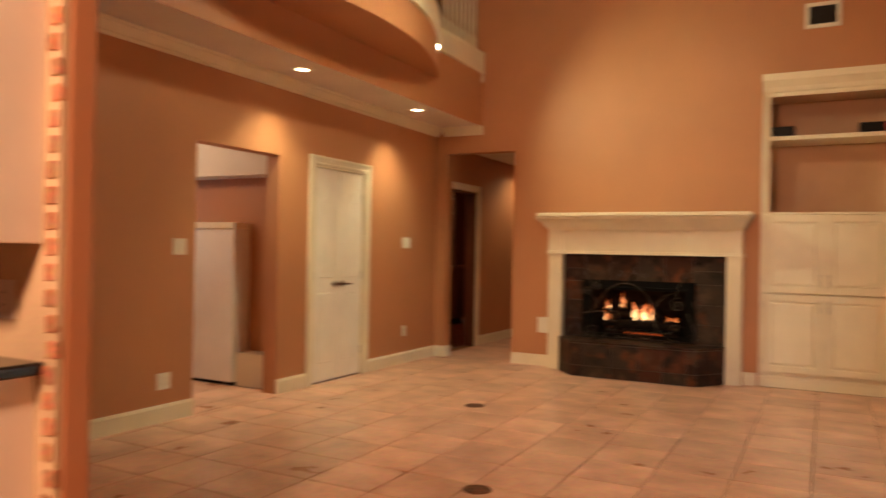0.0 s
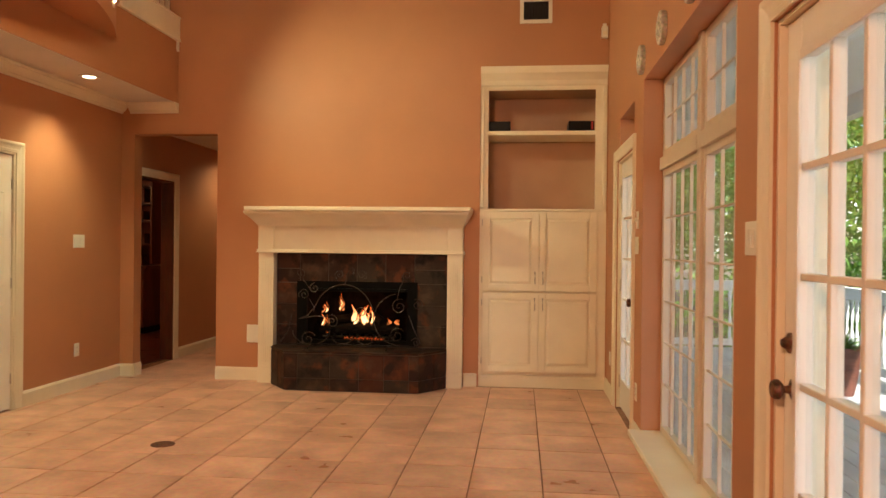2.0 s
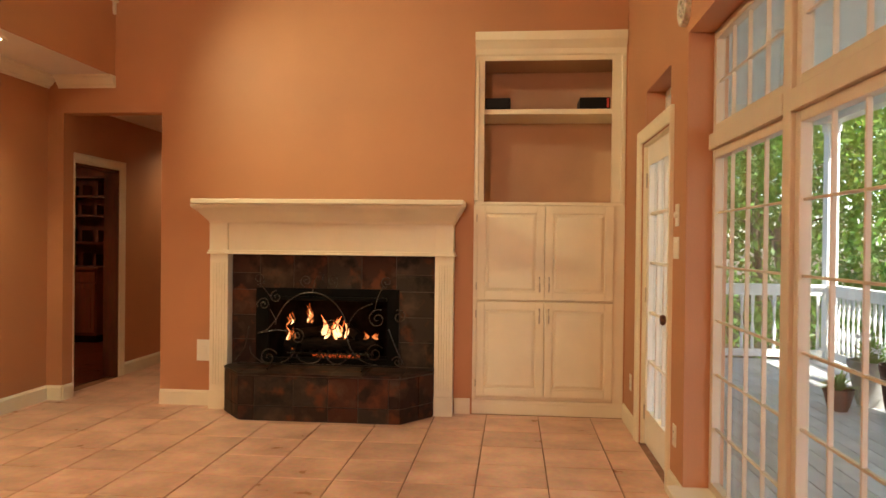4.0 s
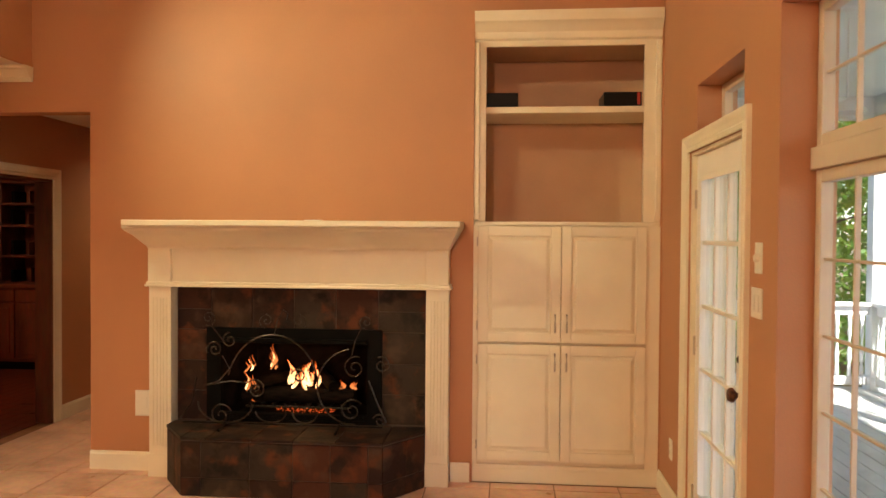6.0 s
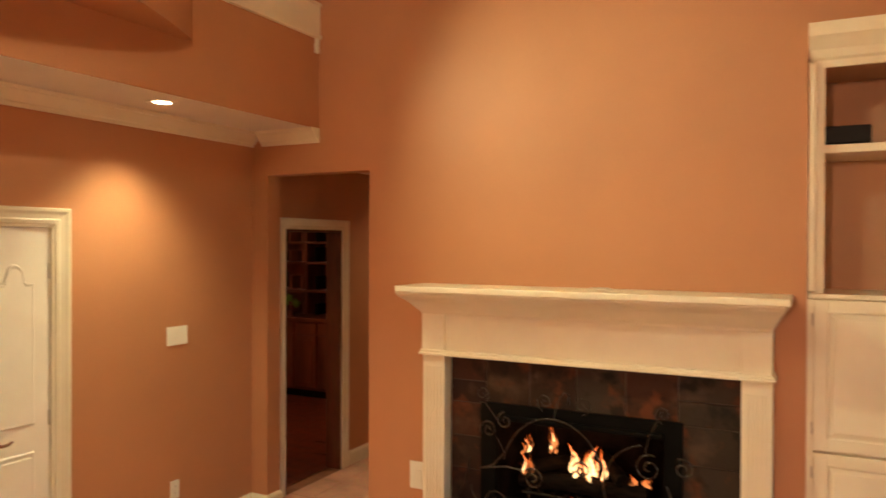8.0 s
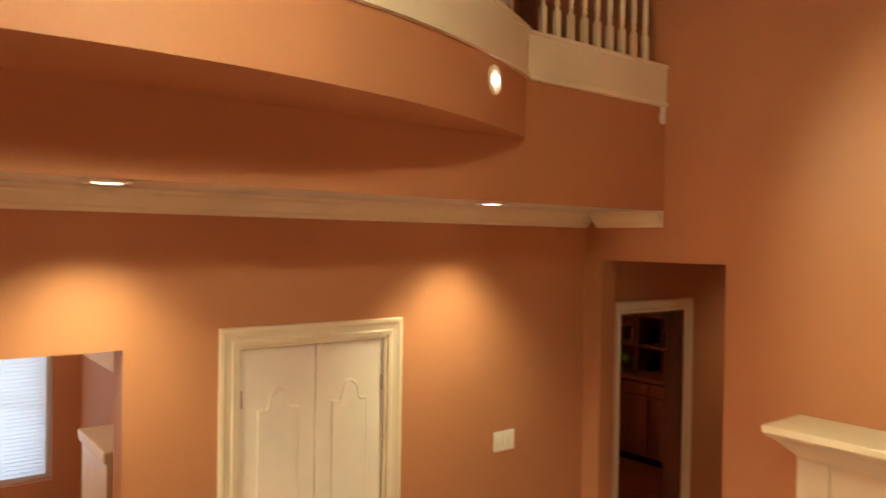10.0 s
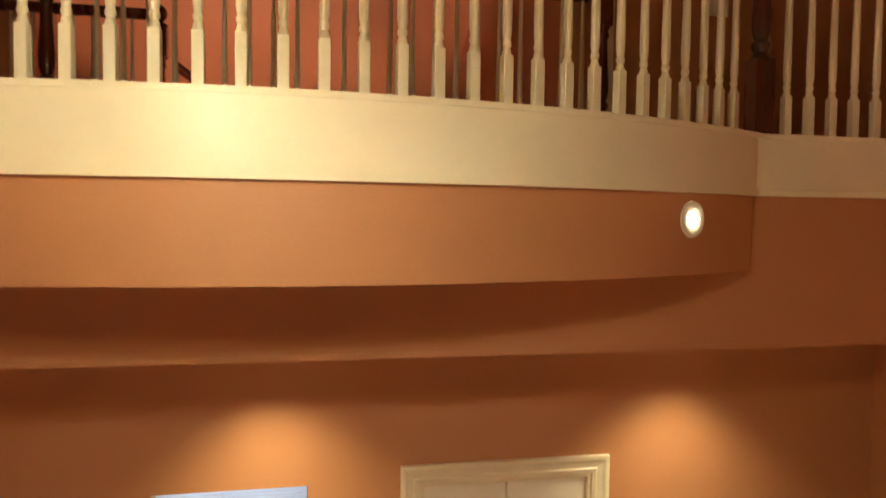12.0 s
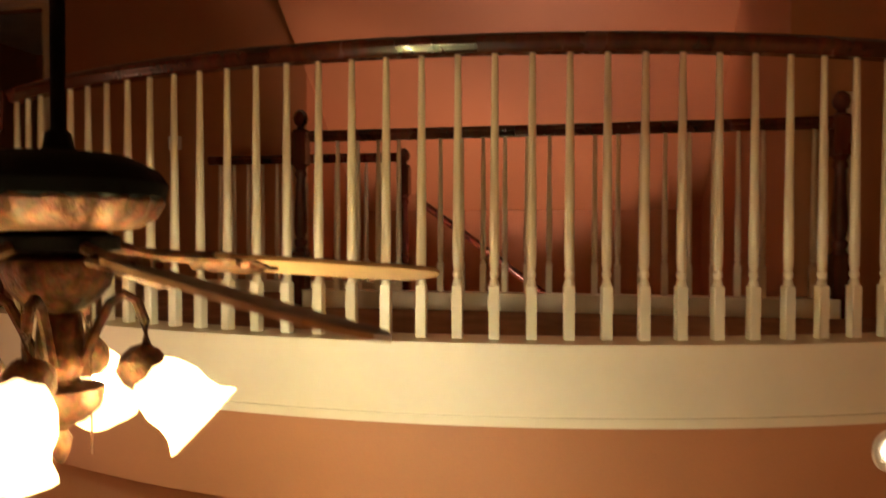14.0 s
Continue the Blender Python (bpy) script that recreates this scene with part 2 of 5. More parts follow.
for _m in (M_FLAME, M_CORE):
    _t = _m.node_tree
    _co, _se, _ns = _t.nodes.new("ShaderNodeTexCoord"), _t.nodes.new("ShaderNodeSeparateXYZ"), _t.nodes.new("ShaderNodeTexNoise")
    _r, _k, _x = _t.nodes.new("ShaderNodeValToRGB"), _t.nodes.new("ShaderNodeMath"), _t.nodes.new("ShaderNodeMixShader")
    _ns.inputs["Scale"].default_value = 34
    _t.links.new(_co.outputs["Object"], _ns.inputs["Vector"])
    _t.links.new(_co.outputs["Generated"], _se.inputs[0])
    _t.links.new(_se.outputs[2], _r.inputs[0])
    _r.color_ramp.elements[0].color = (1.0, 0.58, 0.24, 1) if _m is M_CORE else (1.0, 0.30, 0.08, 1)
    _r.color_ramp.elements[1].color = (0.8, 0.10, 0.008, 1)
    _t.links.new(_r.outputs[0], _t.nodes["Principled BSDF"].inputs["Emission Color"])
    _t.nodes["Principled BSDF"].inputs["Base Color"].default_value = (0, 0, 0, 1)
    _t.nodes["Principled BSDF"].inputs["Specular IOR Level"].default_value = 0
    _k.operation = "MULTIPLY_ADD"
    _k.use_clamp = True
    _k.inputs[1].default_value = 2.6
    _k.inputs[2].default_value = -0.9
    _t.links.new(_ns.outputs[0], _k.inputs[0])
    _tr = _t.nodes.new("ShaderNodeBsdfTransparent")
    _t.links.new(_k.outputs[0], _x.inputs[0])
    _t.links.new(_tr.outputs[0], _x.inputs[1])
    _t.links.new(_t.nodes["Principled BSDF"].outputs[0], _x.inputs[2])
    _t.links.new(_x.outputs[0], _t.nodes["Material Output"].inputs[0])
M_EMBER = glow("ember", (1.0, 0.16, 0.03), 0.06)
M_GLOBE = glow("lit_frosted_glass", (1.0, 0.82, 0.38), 2.2)
_gt = M_GLOBE.node_tree
_tr, _mx = _gt.nodes.new("ShaderNodeBsdfTransparent"), _gt.nodes.new("ShaderNodeMixShader")
_tr.inputs[0].default_value = (1.0, 0.93, 0.75, 1)
_mx.inputs[0].default_value = 0.55
_gt.links.new(_gt.nodes["Principled BSDF"].outputs[0], _mx.inputs[1])
_gt.links.new(_tr.outputs[0], _mx.inputs[2])
_gt.links.new(_mx.outputs[0], _gt.nodes["Material Output"].inputs[0])
M_FILAMENT = glow("lit_bulb", (1.0, 0.94, 0.65), 760.0)
M_BULB = glow("lit_lamp_face", (1.0, 0.82, 0.55), 14.0)
M_CAN = glow("lit_can_lens", (1.0, 0.78, 0.45), 3.0)


# ---- mesh helpers ----
def ob_of(name, bm, material, smooth=False):
    me = bpy.data.meshes.new(name)
    bmesh.ops.recalc_face_normals(bm, faces=bm.faces[:])
    bm.to_mesh(me)
    bm.free()
    me.materials.append(material)
    if smooth:
        me.polygons.foreach_set("use_smooth", [True] * len(me.polygons))
        me.set_sharp_from_angle(angle=radians(38))
    return new(name, me)


def part(name, bm, material, parent, label="", smooth=False):
    ob = ob_of(name, bm, material, smooth)
    ob.parent = parent
    if label:
        ob["label"] = label
    return ob


def thing(name, label, category, at=(0, 0, 0), group="", kind=""):
    e = new(name)
    e.location = at
    return tagged(e, label, category, group, kind)


def solid(name, bm, material, label, category, kind="", group="", smooth=False):
    return tagged(ob_of(name, bm, material, smooth), label, category, group, kind)


def box(x0, x1, y0, y1, z0, z1, bevel=0.0, bm=None, seg=2):
    bm = bm or bmesh.new()
    t = bmesh.new()
    bmesh.ops.create_cube(t, size=1)
    for v in t.verts:
        v.co = Vector(((x0 + x1) / 2 + v.co.x * (x1 - x0), (y0 + y1) / 2 + v.co.y * (y1 - y0), (z0 + z1) / 2 + v.co.z * (z1 - z0)))
    if bevel:
        bmesh.ops.bevel(t, geom=t.edges[:], offset=bevel, segments=seg, affect="EDGES", profile=0.5)
    me = bpy.data.meshes.new("t")
    t.to_mesh(me)
    t.free()
    bm.from_mesh(me)
    bpy.data.meshes.remove(me)
    return bm


def prism(poly, axis, a, b, bm=None):
    """A closed outline pushed along an axis. The outline's two coordinates are the other axes in order."""
    bm = bm or bmesh.new()

    def p(u, v, w):
        return {"x": (w, u, v), "y": (u, w, v), "z": (u, v, w)}[axis]
    lo = [bm.verts.new(p(u, v, a)) for u, v in poly]
    hi = [bm.verts.new(p(u, v, b)) for u, v in poly]
    bm.faces.new(lo)
    bm.faces.new(hi[::-1])
    for i in range(len(poly)):
        j = (i + 1) % len(poly)
        bm.faces.new((lo[i], lo[j], hi[j], hi[i]))
    return bm


def lathe(profile, seg=20, bm=None, m=None, flute=0.0, lobes=0):
    """A turned shape about z from (radius, height) pairs."""
    bm = bm or bmesh.new()
    m = m or Matrix.Identity(4)
    rings = []
    for r, z in profile:
        ring = []
        for i in range(seg):
            a = 2 * math.pi * i / seg
            k = r * (1 + flute * math.cos(lobes * a)) if lobes else r
            ring.append(bm.verts.new(m @ Vector((k * math.cos(a), k * math.sin(a), z))))
        rings.append(ring)
    for a, b in zip(rings, rings[1:]):
        for i in range(seg):
            j = (i + 1) % seg
            bm.faces.new((a[i], a[j], b[j], b[i]))
    if profile[0][0] > 1e-4:
        bm.faces.new(rings[0][::-1])
    if profile[-1][0] > 1e-4:
        bm.faces.new(rings[-1])
    return bm


def tube(pts, r, seg=8, bm=None, taper=None):
    bm = bm or bmesh.new()
    pts = [Vector(p) for p in pts]
    rings = []
    up = Vector((0, 0, 1))
    for i, p in enumerate(pts):
        d = (pts[min(i + 1, len(pts) - 1)] - pts[max(i - 1, 0)]).normalized()
        s = d.cross(up)
        if s.length < 0.05:
            s = d.cross(Vector((0, 1, 0)))
        s.normalize()
        u = s.cross(d).normalized()
        k = r if taper is None else r * (1 + (taper - 1) * i / (len(pts) - 1))
        rings.append([bm.verts.new(p + (s * math.cos(a) + u * math.sin(a)) * k) for a in (2 * math.pi * j / seg for j in range(seg))])
    for a, b in zip(rings, rings[1:]):
        for i in range(seg):
            j = (i + 1) % seg
            bm.faces.new((a[i], a[j], b[j], b[i]))
    bm.faces.new(rings[0][::-1])
    bm.faces.new(rings[-1])
    return bm


def slab_with_holes(axis, face, thick, u0, u1, z0, z1, holes, bm=None):
    """An upright wall with openings through it. axis: the one across the wall; u runs along it."""
    bm = bm or bmesh.new()
    us = sorted({u0, u1, *[h[0] for h in holes], *[h[1] for h in holes]})
    zs = sorted({z0, z1, *[h[2] for h in holes], *[h[3] for h in holes]})
    us = [u for u in us if u0 <= u <= u1]
    zs = [z for z in zs if z0 <= z <= z1]
    cache = {}

    def vert(i, j, s):
        k = (i, j, s)
        if k not in cache:
            w = face + thick * s
            cache[k] = bm.verts.new((w, us[i], zs[j]) if axis == "x" else (us[i], w, zs[j]))
        return cache[k]

    def full(i, j):
        if not (0 <= i < len(us) - 1 and 0 <= j < len(zs) - 1):
            return False
        u, z = (us[i] + us[i + 1]) / 2, (zs[j] + zs[j + 1]) / 2
        return not any(h[0] < u < h[1] and h[2] < z < h[3] for h in holes)
    for i in range(len(us) - 1):
        for j in range(len(zs) - 1):
            if not full(i, j):
                continue
            for s in (0, 1):
                bm.faces.new((vert(i, j, s), vert(i + 1, j, s), vert(i + 1, j + 1, s), vert(i, j + 1, s)))
            for di, dj, a, b in ((-1, 0, (i, j), (i, j + 1)), (1, 0, (i + 1, j), (i + 1, j + 1)),
                                 (0, -1, (i, j), (i + 1, j)), (0, 1, (i, j + 1), (i + 1, j + 1))):
                if not full(i + di, j + dj):
                    bm.faces.new((vert(*a, 0), vert(*b, 0), vert(*b, 1), vert(*a, 1)))
    return bm


def wall(name, axis, face, thick, u0, u1, z0, z1, holes=(), material=None, label="orange-tan painted plaster wall", category="wall"):
    bm = slab_with_holes(axis, face, thick, u0, u1, z0, z1, holes)
    return solid(name, bm, material or M_WALL, label, category, "structure")


# ---- large structure ----
XL, XR, TOP, BACK = -1.0, 3.78, 6.0, -9.5
BOWC = Vector((-3.637, -3.05, 0))
BOWR = 3.757
BOWA = math.asin(1.89 / BOWR)

wall("wall_back", "y", 0, 0.14, -1.9, XR + 0.2, 0, TOP,
     [(-0.86, 0.0, 0, 2.415), (2.59, 3.77, 0.0, 3.03), (0.86, 1.98, 0.36, 0.96)],
     label="tall orange-tan painted wall above the fireplace")
wall("wall_left", "x", XL, -0.14, BACK, 0, 0, 2.72, [(-2.36, -1.54, 0, 2.03), (-3.78, -2.85, 0, 2.05)],
     label="orange-tan painted wall under the balcony")
wall("wall_right", "x", XR, 0.20, BACK, 0.0, 0, TOP,
     [(-1.60, -0.68, 0, 2.05), (-1.585, -0.83, 2.14, 2.38), (-4.09, -1.99, 0.10, 2.44), (-5.38, -4.50, 0, 2.05), (-5.31, -4.57, 2.16, 2.42)],
     label="orange-tan painted outside wall with doors and windows")
wall("wall_south", "y", BACK, -0.14, -3.6, XR + 0.2, 0, TOP)
solid("ceiling", box(-3.6, XR + 0.2, BACK - 0.14, 0.14, TOP, TOP + 0.12), M_CEIL, "plain cream ceiling high over the room", "ceiling", "structure")
solid("floor", box(-3.2, XR + 0.2, BACK - 0.14, 0.14, -0.12, -0.008), M_GROUT, "brown grouted bed of the tiled floor", "floor", "structure")

# soffit under the balcony and its front
solid("soffit", box(XL - 0.14, -0.418, BACK, 0, 2.72, 2.735), M_CEIL, "cream painted soffit under the balcony", "ceiling", "structure")
solid("balcony_front", box(-0.55, -0.412, BACK, 0, 2.7355, 3.48), M_WALL, "orange-tan painted front of the balcony", "balcony", "structure")

solid("soffit_edge", box(-0.4175, -0.411, BACK, 0, 2.716, 2.7353), M_WALL, "orange-tan painted lower edge of the balcony front", "trim", "structure")


def bow_points(r, n=48, a0=-1.0, a1=1.0):
    return [(BOWC.x + r * math.cos(a), BOWC.y + r * math.sin(a)) for a in
            (BOWA * (a0 + (a1 - a0) * i / n) for i in range(n + 1))]


def bow_strip(r0, r1, z0, z1, n=48):
    outer, inner = bow_points(r1, n), bow_points(r0, n)
    return prism(outer + inner[::-1], "z", z0, z1)


_o = bow_points(BOWR)
solid("balcony_bow", prism(_o + [(-0.415, _o[-1][1]), (-0.415, _o[0][1])], "z", 3.03, 3.478), M_WALL,
      "curved orange-tan bow of the balcony over the room", "balcony", "structure", smooth=True)

# crown moulding along the soffit
_crown = [(0, 0), (0.012, 0), (0.02, 0.018), (0.035, 0.025), (0.07, 0.075), (0.085, 0.08), (0.09, 0.098), (0, 0.098)]
solid("trim_crown_left", prism([(XL + u, 2.62 + v) for u, v in _crown], "y", BACK, 0, None), M_WHITE, "cream crown moulding under the soffit", "trim", "structure")
solid("trim_crown_back", prism([(-u, 2.62 + v) for u, v in _crown], "x", -0.905, -0.405), M_WHITE, "cream crown moulding under the soffit", "trim", "structure")


def baseboard(name, axis, face, out, a, b, h=0.125):
    t = 0.016 * out
    poly = [(face, 0.0), (face + t, 0.0), (face + t, h - 0.02), (face + t * 0.6, h - 0.008), (face + t * 0.45, h), (face, h)]
    solid(name, prism(poly, axis, a, b), M_WHITE, "white painted baseboard", "baseboard", "structure")


for a, b in ((BACK, -3.78), (-2.85, -2.45), (-1.45, -0.001)):
    baseboard("baseboard_left", "y", XL, 1, a, b)
for a, b in ((-0.999, -0.86), (0.0, 0.47), (2.45, 2.575)):
    baseboard("baseboard_back", "x", 0.0, -1, a, b)
for a, b in ((-0.59, -0.0), (-1.98, -1.69), (-4.405, -4.095), (BACK, -5.47)):
    baseboard("baseboard_right", "y", XR, -1, a, b)
baseboard("baseboard_hall", "y", -0.98, 1, 1.19, 3.6)
baseboard("baseboard_hall_stub", "y", -0.86, 1, 0.0, 0.14)

# hall and study beyond the opening
wall("wall_hall_left", "x", -0.98, -0.14, 0.14, 4.4, 0, 2.55, [(0.34, 1.09, 0, 2.04)])
wall("wall_hall_right", "x", 0.02, 0.14, 0.14, 4.4, 0, 2.55)
wall("wall_hall_end", "y", 4.4, 0.14, -4.6, 0.2, 0, 2.7)
solid("floor_hall", box(-1.12, 0.02, 0.14, 4.4, -0.12, -0.008), M_GROUT, "brown grouted bed of the hall floor", "floor", "structure")
solid("ceiling_hall", box(-4.6, 0.16, 0.14, 4.54, 2.55, 2.65), M_CEIL, "cream hall ceiling", "ceiling", "structure")
wall("wall_study_west", "x", -4.5, -0.1, 0.14, 4.4, 0, 2.55)
wall("wall_study_south", "y", 0.141, 0.1, -4.5, -1.13, 0, 2.55)

# room seen through the wide opening
wall("wall_side_north", "y", -2.55, 0.1, -3.3, -1.14, 0, 2.7)
wall("wall_side_west", "x", -3.2, -0.1, -5.4, -2.55, 0, 2.7, [(-3.88, -2.72, 0.9, 2.0)])
wall("wall_side_south", "y", -5.3, -0.1, -3.3, -1.14, 0, 2.7)
solid("ceiling_side", box(-3.3, -1.14, -5.4, -2.45, 2.46, 2.56), M_CEIL, "cream ceiling of the side room", "ceiling", "structure")
solid("ceiling_side_low", box(-3.2, -1.14, -2.80, -2.551, 1.90, 2.459), M_CEIL, "cream boxed bulkhead under the stairs in the side room", "ceiling", "structure")

# upper floor behind the balcony
solid("floor_upper", box(-1.72, -0.55, BACK, 0, 3.40, 3.479), M_CARPET, "tan carpeted landing of the upper floor", "floor", "structure")
solid("floor_upper_side", box(-3.5, -1.72, BACK, -5.15, 3.40, 3.479), M_CARPET, "tan carpeted passage of the upper floor", "floor", "structure")
solid("floor_stairwell", box(-4.9, -1.14, -5.3, -1.0, 2.74, 2.80), M_CARPET, "tan carpeted stair bottom", "floor", "structure")
wall("wall_upper_far", "x", -4.8, -0.1, -5.25, -1.05, 2.8, 4.12)
wall("wall_upper_right", "y", -1.46, 0.1, -4.9, -1.82, 2.8, TOP)
wall("wall_upper_front", "x", -1.72, -0.1, -1.46, 0.0, 3.40, TOP)
wall("wall_upper_left", "y", -4.73, -0.1, -4.9, -3.4, 2.8, TOP)
wall("wall_upper_side", "x", -3.4, -0.1, BACK, -4.83, 3.479, TOP, [(-8.35, -7.2, 3.479, 5.88)])
solid("ceiling_slope", prism([(-4.82, 4.11), (-2.36, 5.99), (-2.36, 6.1), (-4.9, 6.1), (-4.9, 4.11)], "y", -4.73, -1.46), M_WALL,
      "sloping orange-tan ceiling over the stairwell", "ceiling", "structure")
solid("ceiling_upper", box(-4.9, -3.6, -5.25, -0.9, 6.1, 6.2), M_CEIL, "cream upper ceiling", "ceiling", "structure")
for _n, _b in (("wall_dark_room_west", (-5.4, -5.3, -9.0, -6.5)), ("wall_dark_room_north", (-5.3, -3.5, -6.6, -6.5)), ("wall_dark_room_south", (-5.3, -3.5, -9.0, -8.9))):
    solid(_n, box(*_b, 3.479, TOP), M_WALL, "unlit wall of the upper room", "wall", "structure")
solid("floor_dark_room", box(-5.4, -3.5, -9.0, -6.5, 3.38, 3.478), M_CARPET, "unlit carpet of the upper room", "floor", "structure")
solid("ceiling_dark_room", box(-5.4, -3.5, -9.0, -6.5, TOP, TOP + 0.1), M_CEIL, "unlit ceiling of the upper room", "ceiling", "structure")


# ---- doors and windows ----
def casing(name, axis, face, out, u0, u1, z1, w=0.085, label="cream painted door casing with a stepped profile", z0=0.0):
    """Moulded trim round an opening u0..u1 up to z1, three strips of their own."""
    e = thing(name, label, "door casing", kind="structure")
    prof = [(0, 0), (0.012, 0), (0.016, 0.02), (0.010, 0.028), (0.016, 0.05), (0.024, 0.066), (0.024, w - 0.004), (0.020, w), (0, w)]

    def strip(fn):
        bm = bmesh.new()
        rows = fn()
        n = len(prof)
        vs = [[bm.verts.new(p) for p in row] for row in rows]
        for i in range(n):
            j = (i + 1) % n
            bm.faces.new((vs[0][i], vs[0][j], vs[1][j], vs[1][i]))
        bm.faces.new(vs[0][::-1])
        bm.faces.new(vs[1])
        return bm

    def at(d, u, z):
        return (face + out * d, u, z) if axis == "x" else (u, face + out * d, z)
    part("casing_leg", strip(lambda: [[at(d, u0 - k, z0) for d, k in prof], [at(d, u0 - k, z1 + k) for d, k in prof]]), M_WHITE, e)
    part("casing_leg", strip(lambda: [[at(d, u1 + k, z0) for d, k in prof], [at(d, u1 + k, z1 + k) for d, k in prof]]), M_WHITE, e)
    part("casing_head", strip(lambda: [[at(d, u0 - k, z1 + k) for d, k in prof], [at(d, u1 + k, z1 + k) for d, k in prof]]), M_WHITE, e)
    return e


def jamb(name, x0, x1, u0, u1, z1, t=0.018, axis="x", material=None, label="cream painted door jamb lining the opening"):
    material = material or M_WHITE
    e = thing(name, label, "door jamb", kind="structure")

    def bx(a, b, c, d):
        return box(x0, x1, a, b, c, d, 0.002) if axis == "x" else box(a, b, x0, x1, c, d, 0.002)
    part("jamb_side", bx(u0 + 0.001, u0 + t, 0, z1 - t), material, e)
    part("jamb_side", bx(u1 - t, u1 - 0.001, 0, z1 - t), material, e)
    part("jamb_head", bx(u0 + 0.001, u1 - 0.001, z1 - t, z1 - 0.001), material, e)


casing("trim_closet", "x", XL, 1, -2.36, -1.54, 2.03)
casing("trim_porch_door_far", "x", XR, -1, -1.60, -0.68, 2.05)
casing("trim_porch_door_near", "x", XR, -1, -5.38, -4.50, 2.05)
casing("trim_study_door", "x", -0.98, 1, 0.34, 1.09, 2.04)
casing("trim_dark_room", "x", -3.4, 1, -8.35, -7.2, 5.88, w=0.11, z0=3.479)
jamb("jamb_study", -1.13, -0.983, 0.34, 1.09, 2.04, material=M_STUDY, label="dark red-brown jamb of the study doorway")
jamb("jamb_closet", -1.14, -0.995, -2.36, -1.54, 2.03)
jamb("jamb_porch_far", 3.79, 3.98, -1.60, -0.68, 2.05)
jamb("jamb_porch_near", 3.79, 3.98, -5.38, -4.50, 2.05)


def knob(parent, at, out, mat_=None, r=0.028):
    """A round door knob on its rose; out: the direction along x."""
    m = Matrix.Translation(at) @ Matrix.Rotation(radians(90) * out, 4, "Y")
    part("knob_handle", lathe([(0.032, 0), (0.032, 0.006), (0.013, 0.010), (0.011, 0.03), (0.02, 0.036), (r, 0.046), (r * 1.02, 0.054), (r * 0.8, 0.066), (0.0, 0.070)], 18, m=m),
         mat_ or M_BRONZE, parent, "aged bronze knob", True)


def lever(parent, at, side):
    """A lever handle on a round rose, its grip running along y."""
    m = Matrix.Translation(at) @ Matrix.Rotation(radians(90), 4, "Y")
    part("rose", lathe([(0.031, 0), (0.032, 0.004), (0.026, 0.010), (0.014, 0.013), (0.011, 0.040), (0.013, 0.046), (0, 0.050)], 18, m=m), M_BRONZE, parent, "aged bronze rose", True)
    x, y, z = at
    pts = [(x + 0.042, y, z), (x + 0.046, y + side * 0.02, z + 0.002), (x + 0.048, y + side * 0.05, z - 0.004), (x + 0.048, y + side * 0.08, z - 0.003), (x + 0.044, y + side * 0.105, z + 0.006)]
    part("lever_handle", tube(pts, 0.0095, 10, taper=0.75), M_BRONZE, parent, "aged bronze lever", True)


def closet_leaf(y0, y1, hinge_low, label):
    d = thing("door_closet", label, "door", kind="structure", group="closet doors")
    part("slab", box(-1.045, -1.012, y0, y1, 0.012, 2.008, 0.003), M_DOOR, d)
    cy, w = (y0 + y1) / 2, (y1 - y0) / 2 - 0.085

    def bead(pts):
        bm = bmesh.new()
        mu = sum(p[0] for p in pts) / len(pts)
        mz = (min(p[1] for p in pts) + max(p[1] for p in pts)) / 2
        hz = (max(p[1] for p in pts) - min(p[1] for p in pts)) / 2
        loops = []
        for inset, dx in ((0.0, -1.0125), (0.007, -1.005), (0.014, -1.0065), (0.024, -1.0125)):
            su, sz = 1 - inset / w, 1 - inset / hz
            loops.append([bm.verts.new((dx, cy + mu + (u - mu) * su, mz + (z - mz) * sz)) for u, z in pts])
        for p, q in zip(loops, loops[1:]):
            for i in range(len(pts)):
                j = (i + 1) % len(pts)
                bm.faces.new((p[i], p[j], q[j], q[i]))
        return bm
    arch = [(-w, 0.98), (w, 0.98), (w, 1.72), (w * 0.62, 1.72), (w * 0.5, 1.735), (w * 0.42, 1.77)]
    arch += [(w * 0.42 * math.cos(a), 1.77 + 0.05 * math.sin(a)) for a in (radians(k) for k in range(20, 180, 20))]
    arch += [(-w * 0.42, 1.77), (-w * 0.5, 1.735), (-w * 0.62, 1.72), (-w, 1.72)]
    part("panel_bead", bead(arch), M_DOOR, d, "", True)
    part("panel_bead", bead([(-w, 0.18), (w, 0.18), (w, 0.84), (-w, 0.84)]), M_DOOR, d, "", True)
    poly = [(cy + u * 0.86, 1.36 + (z - 1.36) * 0.95) for u, z in arch]
    part("raised_panel", prism(poly, "x", -1.014, -1.006), M_DOOR, d)
    part("raised_panel", box(-1.014, -1.006, cy - w * 0.86, cy + w * 0.86, 0.21, 0.81, 0.003), M_DOOR, d)
    for z in (0.25, 1.0, 1.78):
        hy = y0 + 0.004 if hinge_low else y1 - 0.004
        part("hinge", lathe([(0.006, z - 0.04), (0.006, z + 0.04)], 8, m=Matrix.Translation((-1.006, hy, 0))), M_STEELY, d)
    ky = y1 - 0.05 if hinge_low else y0 + 0.05
    lever(d, (-1.012, ky, 0.92), -1 if hinge_low else 1)


closet_leaf(-2.338, -1.953, True, "white closet door leaf with arched raised panel, closed")
closet_leaf(-1.947, -1.562, False, "white closet door leaf with arched raised panel, closed")


